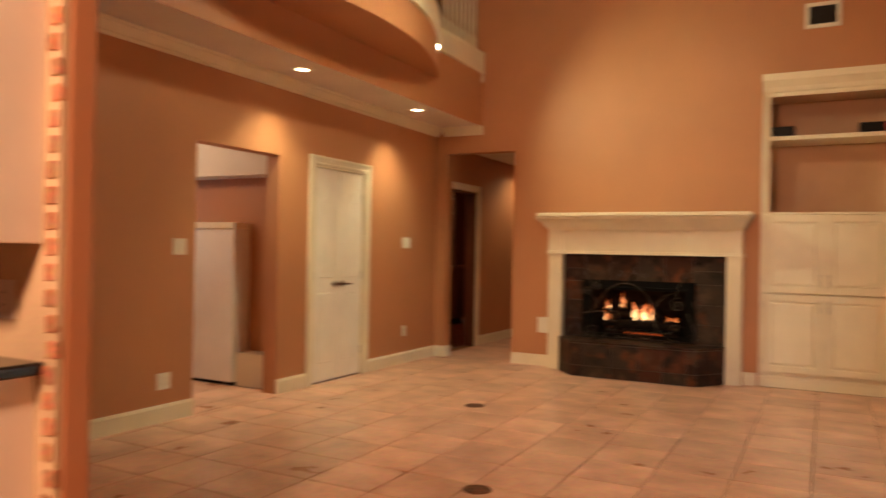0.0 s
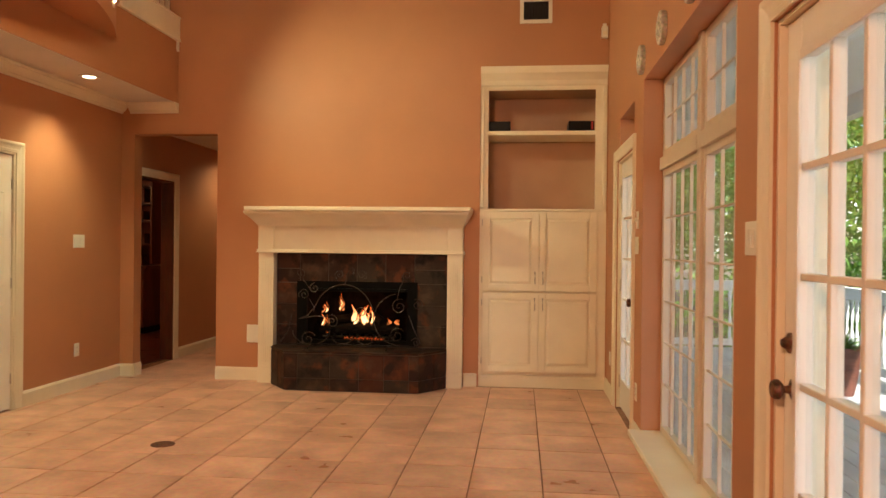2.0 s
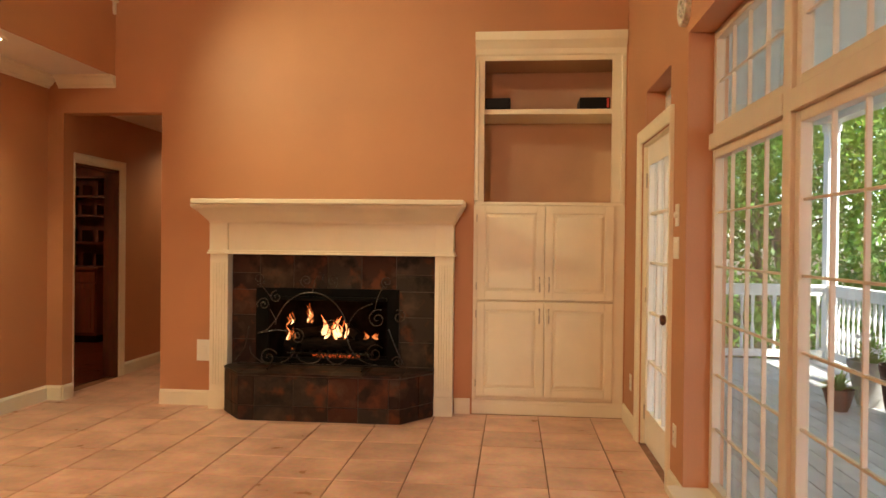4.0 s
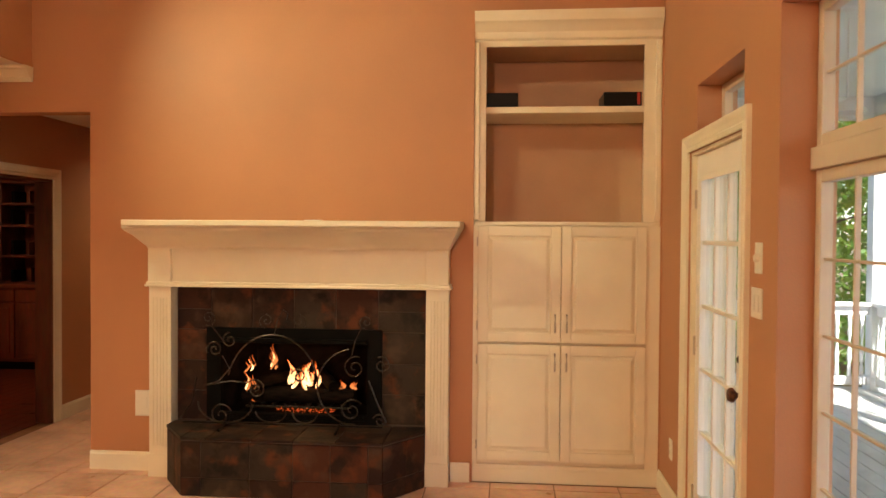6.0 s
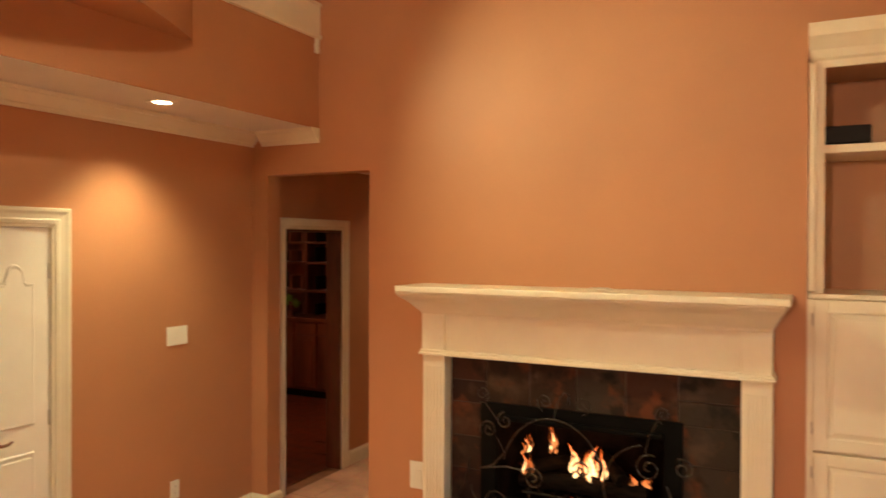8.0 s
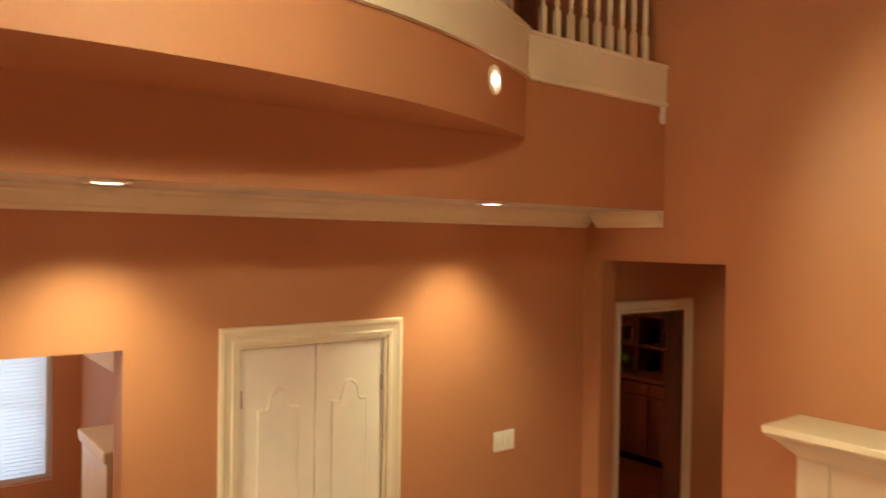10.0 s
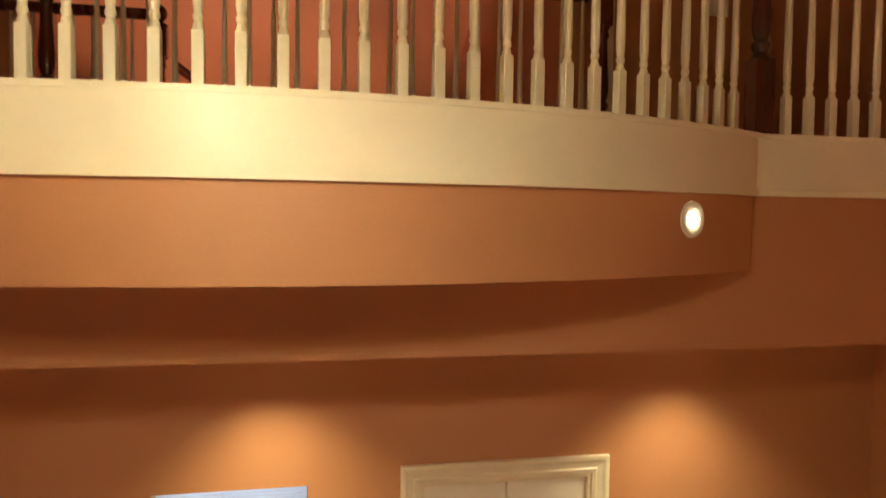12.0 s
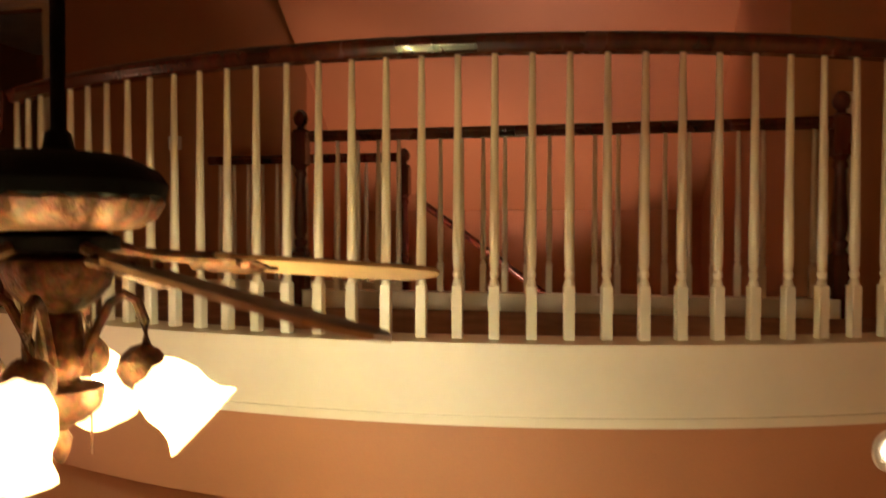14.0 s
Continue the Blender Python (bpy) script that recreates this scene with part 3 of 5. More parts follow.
def french_door(y0, y1, z1, label, deadbolt, x=3.815, thick=0.045):
    d = thing("door_porch", label, "door", kind="structure", group="porch doors")
    xa, xb = x, x + thick
    sw, bot, top = 0.115, 0.25, 0.13
    part("stile", box(xa, xb, y0, y0 + sw, 0.012, z1, 0.003), M_DOOR, d)
    part("stile", box(xa, xb, y1 - sw, y1, 0.012, z1, 0.003), M_DOOR, d)
    part("rail", box(xa, xb, y0 + sw, y1 - sw, 0.012, bot, 0.003), M_DOOR, d)
    part("rail", box(xa, xb, y0 + sw, y1 - sw, z1 - top, z1, 0.003), M_DOOR, d)
    gy0, gy1, gz0, gz1 = y0 + sw, y1 - sw, bot, z1 - top
    fr = bmesh.new()
    for a, b, c, e in ((gy0 - 0.02, gy0 + 0.012, gz0 - 0.02, gz1 + 0.02), (gy1 - 0.012, gy1 + 0.02, gz0 - 0.02, gz1 + 0.02),
                       (gy0 + 0.012, gy1 - 0.012, gz0 - 0.02, gz0 + 0.012), (gy0 + 0.012, gy1 - 0.012, gz1 - 0.012, gz1 + 0.02)):
        box(xa - 0.012, xa - 0.001, a, b, c, e, 0.003, fr)
    part("lite_frame", fr, M_DOOR, d)
    for i in range(1, 3):
        y = gy0 + (gy1 - gy0) * i / 3
        part("muntin", box(xa + 0.002, xb - 0.002, y - 0.011, y + 0.011, gz0, gz1, 0.004), M_DOOR, d)
    for j in range(1, 5):
        z = gz0 + (gz1 - gz0) * j / 5
        part("muntin", box(xa + 0.003, xb - 0.003, gy0, gy1, z - 0.011, z + 0.011, 0.004), M_DOOR, d)
    for i in range(3):
        for j in range(5):
            a, c = gy0 + (gy1 - gy0) * i / 3, gz0 + (gz1 - gz0) * j / 5
            p = part("pane", box(x + 0.020, x + 0.024, a + 0.008, a + (gy1 - gy0) / 3 - 0.008, c + 0.008, c + (gz1 - gz0) / 5 - 0.008), M_GLASS, d)
            p.visible_shadow = False
    for z in (0.22, 1.02, 1.80):
        hy = (y0 + 0.002) if deadbolt == "low" else (y1 - 0.002)
        part("hinge", box(xa - 0.01, xa + 0.004, hy - 0.012, hy + 0.012, z - 0.05, z + 0.05, 0.003), M_STEELY, d)
    return d


_d1 = french_door(-5.36, -4.52, 2.03, "cream fifteen-lite glazed porch door, closed", "low")
knob(_d1, (3.815, -4.605, 0.895), -1, r=0.031)
part("deadbolt", lathe([(0.032, 0), (0.032, 0.012), (0.02, 0.02), (0.012, 0.034), (0, 0.036)], 16, m=Matrix.Translation((3.815, -4.59, 1.035)) @ Matrix.Rotation(radians(-90), 4, "Y")), M_BRONZE, _d1, "aged bronze deadbolt", True)
_d2 = french_door(-1.58, -0.70, 2.03, "cream fifteen-lite glazed porch door, closed", "high")
knob(_d2, (3.815, -1.525, 0.93), -1, r=0.031)
part("deadbolt", lathe([(0.026, 0), (0.026, 0.012), (0.012, 0.03), (0, 0.032)], 16, m=Matrix.Translation((3.815, -1.525, 1.08)) @ Matrix.Rotation(radians(-90), 4, "Y")), M_BRONZE, _d2, "", True)


def sash(parent, y0, y1, z0, z1, cols, rows, x=3.905, fw=0.045):
    f = bmesh.new()
    for a, b, c, e in ((y0, y0 + fw, z0, z1), (y1 - fw, y1, z0, z1), (y0 + fw, y1 - fw, z0, z0 + fw), (y0 + fw, y1 - fw, z1 - fw, z1)):
        box(x, x + 0.045, a, b, c, e, 0.004, f)
    fo = part("window_frame", f, M_SASH, parent)
    a0, a1, c0, c1 = y0 + fw, y1 - fw, z0 + fw, z1 - fw
    for i in range(1, cols):
        y = a0 + (a1 - a0) * i / cols
        part("muntin", box(x + 0.012, x + 0.030, y - 0.005, y + 0.005, c0, c1, 0.002), M_SASH, parent)
    for j in range(1, rows):
        z = c0 + (c1 - c0) * j / rows
        part("muntin", box(x + 0.013, x + 0.029, a0, a1, z - 0.005, z + 0.005, 0.002), M_SASH, parent)
    p = part("pane", box(x + 0.034, x + 0.038, a0 - 0.006, a1 + 0.006, c0 - 0.006, c1 + 0.006), M_GLASS, parent)
    p.visible_shadow = False
    return fo


_w = thing("window_1", "tall tan divided-lite window beside the porch doors", "window", kind="structure")
part("mullion", box(3.888, 3.96, -3.085, -3.005, 0.105, 2.438, 0.004), M_SASH, _w)
part("transom_rail", box(3.884, 3.955, -3.005, -1.993, 1.84, 1.92, 0.004), M_SASH, _w)
part("transom_rail", box(3.884, 3.955, -4.087, -3.085, 1.84, 1.92, 0.004), M_SASH, _w)
for _a, _b in ((-3.005, -1.993), (-4.087, -3.085)):
    sash(_w, _a, _b, 0.125, 1.84, 4, 6)
    sash(_w, _a, _b, 1.92, 2.437, 4, 2)
part("window_sill", box(3.70, 3.95, -4.12, -1.96, 0.085, 0.125, 0.008), M_WHITE, _w, "white painted low window sill")
part("sill_apron", box(3.752, 3.779, -4.09, -1.99, 0.0, 0.085, 0.004), M_WHITE, _w)
_t = thing("window_2", "small white transom window over the porch door", "window", kind="structure", group="transom windows")
sash(_t, -1.584, -0.831, 2.142, 2.378, 2, 1, x=3.90)
_t = thing("window_3", "small white transom window over the porch door", "window", kind="structure", group="transom windows")
sash(_t, -5.309, -4.571, 2.162, 2.418, 2, 1, x=3.90)
_t = thing("window_4", "bright window with white lowered blinds in the side room", "window", kind="structure")
sash(_t, -3.879, -2.721, 0.901, 1.999, 2, 2, x=-3.28)
for _i in range(40):
    _z = 0.95 + _i * 0.0255
    part("blind_slat", prism([(-3.200, _z), (-3.197, _z), (-3.184, _z + 0.029), (-3.187, _z + 0.029)], "y", -3.84, -2.76), M_BLIND, _t)


# ---- fireplace ----
def fireplace():
    f = thing("fireplace_mantel", "cream painted wooden fireplace mantel with fluted pilasters on the tiled floor", "mantel")
    for a, b in ((0.472, 0.622), (2.298, 2.442)):
        p = part("pilaster", box(a, b, -0.12, -0.002, 0.0, 1.252, 0.004), M_WHITE, f)
        fl = bmesh.new()
        for i in range(5):
            u = a + 0.03 + (b - a - 0.06) * i / 4
            box(u - 0.005, u + 0.005, -0.126, -0.119, 0.20, 1.18, 0.002, fl)
        part("fluting", fl, M_WHITE, p)
        part("plinth_block", box(a - 0.004, b + 0.004, -0.128, -0.121, 0.0, 0.15, 0.003), M_WHITE, p)
        part("cap_block", box(a, b, -0.135, -0.002, 1.285, 1.50, 0.003), M_WHITE, f)
    part("necking", box(0.455, 2.459, -0.15, -0.002, 1.252, 1.268, 0.005), M_WHITE, f)
    part("necking_bead", box(0.462, 2.452, -0.142, -0.002, 1.268, 1.285, 0.004), M_WHITE, f)
    part("frieze", box(0.622, 2.298, -0.105, -0.002, 1.285, 1.50, 0.002), M_WHITE, f)
    prof = [(-0.002, 1.50), (-0.135, 1.50), (-0.142, 1.515), (-0.17, 1.535), (-0.23, 1.585), (-0.285, 1.615), (-0.30, 1.632), (-0.30, 1.645), (-0.002, 1.645)]
    bm = bmesh.new()
    rows = []
    for y, z in prof:
        d = max(0.0, -y - 0.135)
        rows.append((bm.verts.new((0.472 - d * 0.55 if y < -0.01 else 0.472 - max(0, z - 1.5) * 0.8, y, z)),
                     bm.verts.new((2.442 + d * 0.40 if y < -0.01 else 2.442 + max(0, z - 1.5) * 0.6, y, z))))
    for (a, b), (c, d) in zip(rows, rows[1:] + rows[:1]):
        bm.faces.new((a, b, d, c))
    bm.faces.new([r[0] for r in rows])
    bm.faces.new([r[1] for r in rows][::-1])
    part("crown_moulding", bm, M_WHITE, f)
    part("shelf", box(0.415, 2.53, -0.37, -0.002, 1.645, 1.683, 0.006), M_WHITE, f)
    return f


fireplace()
solid("cable_plate", box(1.52, 1.62, -0.16, -0.06, 1.684, 1.692, 0.003), M_PLATE, "small almond plastic cover lying on the mantel shelf", "cable cover")

HEARTH = [(0.625, -0.03), (0.625, -0.18), (0.84, -0.45), (2.08, -0.44), (2.297, -0.15), (2.297, -0.03)]
_fs = thing("fireplace_surround", "rust and charcoal slate tile surround with a raised hearth", "fireplace")
part("backing", slab_with_holes("y", -0.026, 0.022, 0.625, 2.297, 0.33, 1.251, [(0.86, 1.98, 0.37, 0.96)]), M_SGROUT, _fs)
part("hearth_core", prism([(0.632, -0.03), (0.632, -0.177), (0.843, -0.443), (2.077, -0.433), (2.29, -0.147), (2.29, -0.03)], "z", 0.0, 0.345), M_SGROUT, _fs)


def firebox():
    f = thing("gas_fireplace", "black metal gas fireplace with burning logs", "fireplace insert")
    bm = slab_with_holes("y", -0.052, 0.05, 0.835, 2.005, 0.362, 0.982, [(0.93, 1.91, 0.42, 0.90)])
    part("front_frame", bm, M_BLACK, f)
    part("hood", box(0.93, 1.91, -0.075, -0.04, 0.885, 0.915, 0.006), M_BLACK, f)
    part("back_panel", box(1.0, 1.84, 0.46, 0.48, 0.37, 1.0), M_SOOT, f)
    part("side_panel", prism([(0.93, -0.002), (1.0, 0.46), (0.96, 0.46), (0.90, -0.002)], "z", 0.37, 1.0), M_SOOT, f)
    part("side_panel", prism([(1.91, -0.002), (1.84, 0.46), (1.88, 0.46), (1.94, -0.002)], "z", 0.37, 1.0), M_SOOT, f)
    part("bottom_panel", box(0.90, 1.94, -0.002, 0.47, 0.362, 0.37), M_SOOT, f)
    part("top_panel", box(0.90, 1.94, -0.002, 0.47, 1.0, 1.02), M_SOOT, f)
    for i in range(3):
        part("louver", box(0.95, 1.89, -0.058, -0.053, 0.372 + 0.016 * i, 0.382 + 0.016 * i, 0.001), M_BLACK, f)
    g = bmesh.new()
    for i in range(9):
        x = 1.1 + 0.62 * i / 8
        tube([(x, 0.03, 0.47), (x, 0.08, 0.452), (x, 0.36, 0.452), (x, 0.38, 0.47)], 0.007, 6, g)
    for y in (0.06, 0.34):
        tube([(1.06, y, 0.44), (1.76, y, 0.44)], 0.009, 6, g)
    for x in (1.1, 1.72):
        for y in (0.06, 0.34):
            tube([(x, y, 0.37), (x, y, 0.44)], 0.009, 6, g)
    part("grate", g, M_IRON, f)
    em = bmesh.new()
    rnd = random.Random(5)
    for i in range(110):
        x, y = rnd.uniform(1.28, 1.66), rnd.uniform(0.01, 0.10)
        lathe([(0.0, 0), (rnd.uniform(0.003, 0.009), 0.004), (0.0, 0.010)], 6, em, Matrix.Translation((x, y, 0.375 + rnd.uniform(0.03, 0.06))))
    tagged(part("ember_bed", em, M_EMBER, f), kind="stuff")
    for (a, b, r) in (((1.02, 0.14, 0.50), (1.80, 0.10, 0.52), 0.055), ((1.08, 0.30, 0.51), (1.74, 0.33, 0.50), 0.06),
                      ((1.12, 0.10, 0.58), (1.40, 0.32, 0.64), 0.042), ((1.66, 0.08, 0.58), (1.46, 0.34, 0.66), 0.042), ((0.99, 0.22, 0.56), (1.16, 0.06, 0.50), 0.034)):
        a, b = Vector(a), Vector(b)
        pts = [a.lerp(b, t / 6) + Vector((0, rnd.uniform(-0.008, 0.008), rnd.uniform(-0.008, 0.008))) for t in range(7)]
        part("log", tube(pts, r, 10, taper=0.85), M_LOG, f, "charred ceramic log", True)

    def flame(x, y, z, h, w, lean, material):
        bm = bmesh.new()
        prof = [(0.55, 0), (0.95, 0.12), (1.0, 0.24), (0.8, 0.42), (0.52, 0.62), (0.26, 0.82), (0.0, 1.0)]
        rings = []
        for r, t in prof:
            cx = x + lean * t * t + 0.012 * math.sin(t * 6 + x * 40)
            rings.append([bm.verts.new((cx + w * r * math.cos(k), y + w * 0.5 * r * math.sin(k), z + h * t)) for k in (2 * math.pi * j / 8 for j in range(8))])
        for p, q in zip(rings, rings[1:]):
            for i in range(8):
                bm.faces.new((p[i], p[(i + 1) % 8], q[(i + 1) % 8], q[i]))
        bmesh.ops.remove_doubles(bm, verts=bm.verts[:], dist=0.0005)
        part("flame", bm, material, f, "", True)
    for i in range(15):
        x = rnd.gauss(1.45, 0.065)
        h = rnd.uniform(0.09, 0.22) * (1.15 - 2.2 * abs(x - 1.45))
        flame(x, rnd.uniform(0.05, 0.18), 0.575 + rnd.uniform(-0.02, 0.02), h, rnd.uniform(0.011, 0.022), rnd.uniform(-0.03, 0.05), M_CORE if i % 3 else M_FLAME)
    for cx, cz, n, h in ((1.08, 0.53, 5, 0.13), (1.07, 0.68, 4, 0.13), (1.24, 0.70, 4, 0.15), (1.11, 0.47, 3, 0.05)):
        for i in range(n):
            flame(cx + rnd.uniform(-0.025, 0.025), 0.05 + rnd.uniform(0, 0.1), cz + rnd.uniform(-0.015, 0.015), h * rnd.uniform(0.5, 1.1), rnd.uniform(0.006, 0.012), rnd.uniform(-0.035, 0.01), M_CORE if i == 0 else M_FLAME)
    for x in (1.71, 1.79, 1.80):
        flame(x, 0.1, 0.56, 0.07, 0.02, 0.0, M_FLAME)
    return f


firebox()


def spiral(cx, cz, r0, turns, start, y, n=28, hand=1):
    return [(cx + r0 * (1 - t * 0.86) * math.cos(start + hand * turns * 2 * math.pi * t), y, cz + r0 * (1 - t * 0.86) * math.sin(start + hand * turns * 2 * math.pi * t))
            for t in (i / n for i in range(n + 1))]


def fire_screen():
    s = thing("fire_screen", "wrought iron scrollwork fire screen standing on the hearth", "fire screen")
    y = -0.20

    def sc(pts, r=0.0055):
        part("scroll", tube(pts, r, 6), M_SCROLL, s, "", True)
    arch = [(1.33 + 0.30 * math.cos(a), y, 0.60 + 0.36 * math.sin(a)) for a in (radians(k) for k in range(20, 165, 8))]
    sc(arch)
    for cx, cz, r, t, st, h in ((0.95, 0.86, 0.055, 1.6, 3.6, -1), (1.22, 0.61, 0.065, 1.7, 2.4, -1), (0.99, 0.44, 0.075, 1.5, 0.4, 1), (1.86, 0.76, 0.075, 1.6, 1.2, 1),
                                (2.03, 0.78, 0.055, 1.5, 2.0, -1), (1.84, 0.49, 0.075, 1.6, 0.6, 1), (1.50, 0.70, 0.05, 1.4, 2.9, -1), (1.05, 0.92, 0.05, 1.4, 1.6, 1), (2.02, 0.43, 0.045, 1.4, 2.8, -1)):
        sc(spiral(cx, cz, r, t, st, y, hand=h))
    for cx, cz, r, st, h in ((0.91, 1.06, 0.05, 4.4, 1), (1.29, 1.05, 0.05, 4.4, -1), (1.50, 1.05, 0.05, 4.8, 1), (1.93, 1.05, 0.045, 4.6, -1)):
        sc(spiral(cx, cz, r, 1.5, st, y, hand=h), 0.004)
    sc([(1.34, y, 0.96), (1.36, y, 1.05), (1.40, y, 1.12), (1.43, y, 1.10), (1.42, y, 1.05)], 0.004)
    sc([(0.93, y, 1.01), (0.98, y, 0.95), (1.02, y, 0.90)], 0.004)
    sc([(1.90, y, 1.01), (1.86, y, 0.93), (1.84, y, 0.84)], 0.004)
    big = [(1.86 - 0.24 + 0.24 * (1 - math.cos(a)) - 0.0, y, 0.64 - 0.24 * math.sin(a)) for a in (radians(k) for k in range(-80, 95, 10))]
    sc(big)
    sc([(1.00, y, 0.82), (1.05, y, 0.74), (0.98, y, 0.66), (0.90, y, 0.63), (1.06, y, 0.66), (1.16, y, 0.65)])
    sc([(0.84 + 0.18 * (1 - math.cos(a)), y, 0.52 - 0.13 * math.sin(a)) for a in (radians(k) for k in range(0, 185, 12))])
    sc([(1.22 + 0.10 * (1 - math.cos(a)), y, 0.47 - 0.07 * math.sin(a)) for a in (radians(k) for k in range(0, 185, 15))])
    sc([(1.46 + 0.08 * (1 - math.cos(a)), y, 0.47 - 0.07 * math.sin(a)) for a in (radians(k) for k in range(0, 185, 15))])
    sc([(0.72, y, 0.41), (0.80, y, 0.52), (0.83, y, 0.68)])
    sc([(1.95, y, 0.68), (2.0, y, 0.55), (2.06, y, 0.42)])
    part("bottom_bar", box(0.74, 2.04, y - 0.007, y + 0.007, 0.385, 0.397, 0.002), M_IRON, s)
    for x in (1.02, 1.76):
        part("foot", tube([(x, y - 0.11, 0.368), (x, y - 0.08, 0.376), (x, y, 0.392), (x, y + 0.08, 0.376), (x, y + 0.10, 0.368)], 0.009, 6), M_IRON, s)
    return s


fire_screen()


# ---- built-in cabinet ----
def raised_door(x0, x1, z0, z1, parent, pull_right, pull_z):
    d = part("door", box(x0, x1, 0.004, 0.028, z0, z1, 0.003), M_WHITE, parent)
    w = 0.062
    fr = bmesh.new()
    for a, b, c, e in ((x0, x0 + w, z0, z1), (x1 - w, x1, z0, z1), (x0 + w, x1 - w, z0, z0 + w), (x0 + w, x1 - w, z1 - w, z1)):
        box(a, b, -0.008, 0.0038, c, e, 0.003, fr)
    part("door_frame", fr, M_WHITE, d)
    ax0, ax1, az0, az1 = x0 + w + 0.008, x1 - w - 0.008, z0 + w + 0.008, z1 - w - 0.008
    pn = bmesh.new()
    k = 0.022
    lo = [pn.verts.new(p) for p in ((ax0, 0.0035, az0), (ax1, 0.0035, az0), (ax1, 0.0035, az1), (ax0, 0.0035, az1))]
    hi = [pn.verts.new(p) for p in ((ax0 + k, -0.006, az0 + k), (ax1 - k, -0.006, az0 + k), (ax1 - k, -0.006, az1 - k), (ax0 + k, -0.006, az1 - k))]
    pn.faces.new(hi)
    for i in range(4):
        pn.faces.new((lo[i], lo[(i + 1) % 4], hi[(i + 1) % 4], hi[i]))
    part("raised_panel", pn, M_WHITE, d)
    px = x1 - 0.035 if pull_right else x0 + 0.035
    part("handle", tube([(px, -0.008, pull_z - 0.055), (px, -0.032, pull_z - 0.05), (px, -0.036, pull_z), (px, -0.032, pull_z + 0.05), (px, -0.008, pull_z + 0.055)], 0.006, 8), M_STEELY, d, "brushed nickel bow pull", True)


def cabinet():
    c = thing("built_in_cabinet", "cream built-in wall cabinet with open shelves over four panel doors", "cabinet")
    y = 0.030
    body = bmesh.new()
    box(2.595, 2.615, y, 0.55, 0.0, 3.02, 0, body)
    box(3.745, 3.765, y, 0.55, 0.0, 3.02, 0, body)
    box(2.615, 3.745, 0.53, 0.55, 0.0, 3.02, 0, body)
    part("carcass", body, M_WHITE, c)
    part("plinth", box(2.5905, 3.7695, 0.016, 0.06, 0.0, 0.10, 0.002), M_WHITE, c)
    part("base_moulding", box(2.5905, 3.7695, 0.012, 0.06, 0.085, 0.118, 0.006), M_WHITE, c)
    part("face_frame", slab_with_holes("y", y, 0.022, 2.5905, 3.7695, 0.118, 2.94,
                                       [(2.665, 3.665, 1.69, 2.815)]), M_WHITE, c)
    part("stile_moulding", box(2.5905, 2.625, 0.006, y, 1.70, 2.84, 0.006), M_WHITE, c)
    part("stile_moulding", box(3.735, 3.7695, 0.006, y, 1.70, 2.84, 0.006), M_WHITE, c)
    cr = [(0.06, 2.83), (0.035, 2.83), (0.03, 2.85), (0.015, 2.862), (0.005, 2.90), (-0.03, 2.945), (-0.045, 2.96), (-0.05, 3.0), (-0.05, 3.024), (0.06, 3.024)]
    part("crown", prism(cr, "x", 2.5905, 3.7695), M_WHITE, c)
    part("counter_shelf", box(2.60, 3.76, 0.006, 0.53, 1.665, 1.69, 0.004), M_WHITE, c)
    part("shelf", box(2.616, 3.744, 0.06, 0.53, 2.392, 2.434, 0.004), M_WHITE, c)
    part("niche_back", box(2.616, 3.744, 0.522, 0.529, 1.69, 2.94), M_NICHE, c, "tan painted niche back")
    part("niche_side", box(2.616, 2.622, 0.075, 0.52, 1.69, 2.94), M_NICHE, c)
    part("niche_top", box(2.616, 3.744, 0.075, 0.52, 2.83, 2.84), M_NICHE, c)
    part("bottom_board", box(2.616, 3.744, 0.06, 0.53, 0.118, 0.14), M_WHITE, c)
    raised_door(2.622, 3.150, 0.915, 1.66, c, True, 1.04)
    raised_door(3.154, 3.685, 0.915, 1.66, c, False, 1.04)
    raised_door(2.622, 3.150, 0.15, 0.90, c, True, 0.79)
    raised_door(3.154, 3.685, 0.15, 0.90, c, False, 0.79)
    part("filler_strip", box(2.5905, 2.6205, 0.003, 0.0295, 0.118, 1.6645, 0.001), M_WHITE, c)
    part("filler_strip", box(3.6865, 3.7695, 0.003, 0.0295, 0.118, 1.6645, 0.001), M_WHITE, c)
    for z in (1.02, 1.56, 0.25, 0.80):
        part("hinge", box(2.612, 2.6205, -0.004, 0.0028, z - 0.03, z + 0.03, 0.002), M_STEELY, c)
    return c


cabinet()


def media_box(x0, x1, label, red):
    b = thing("media_box", label, "electronics", group="boxes on the shelf")
    part("case", box(x0, x1, 0.09, 0.36, 2.440, 2.530, 0.004), M_PLASTIC, b)
    part("front_panel", box(x0 + 0.006, x1 - 0.006, 0.085, 0.0895, 2.445, 2.526, 0.002), M_PLASTIC, b)
    for x in (x0 + 0.02, x1 - 0.02):
        part("foot", lathe([(0.008, 2.4345), (0.008, 2.441)], 8, m=Matrix.Translation((x, 0.2, 0))), M_PLASTIC, b)
    if red:
        part("side_label", box(x1 - 0.030, x1 - 0.012, 0.081, 0.0845, 2.446, 2.524, 0.001), M_RED, b, "red end strip")


media_box(2.665, 2.87, "low black plastic media box on the cabinet shelf", False)
media_box(3.42, 3.66, "low black plastic media box with a red end strip", True)


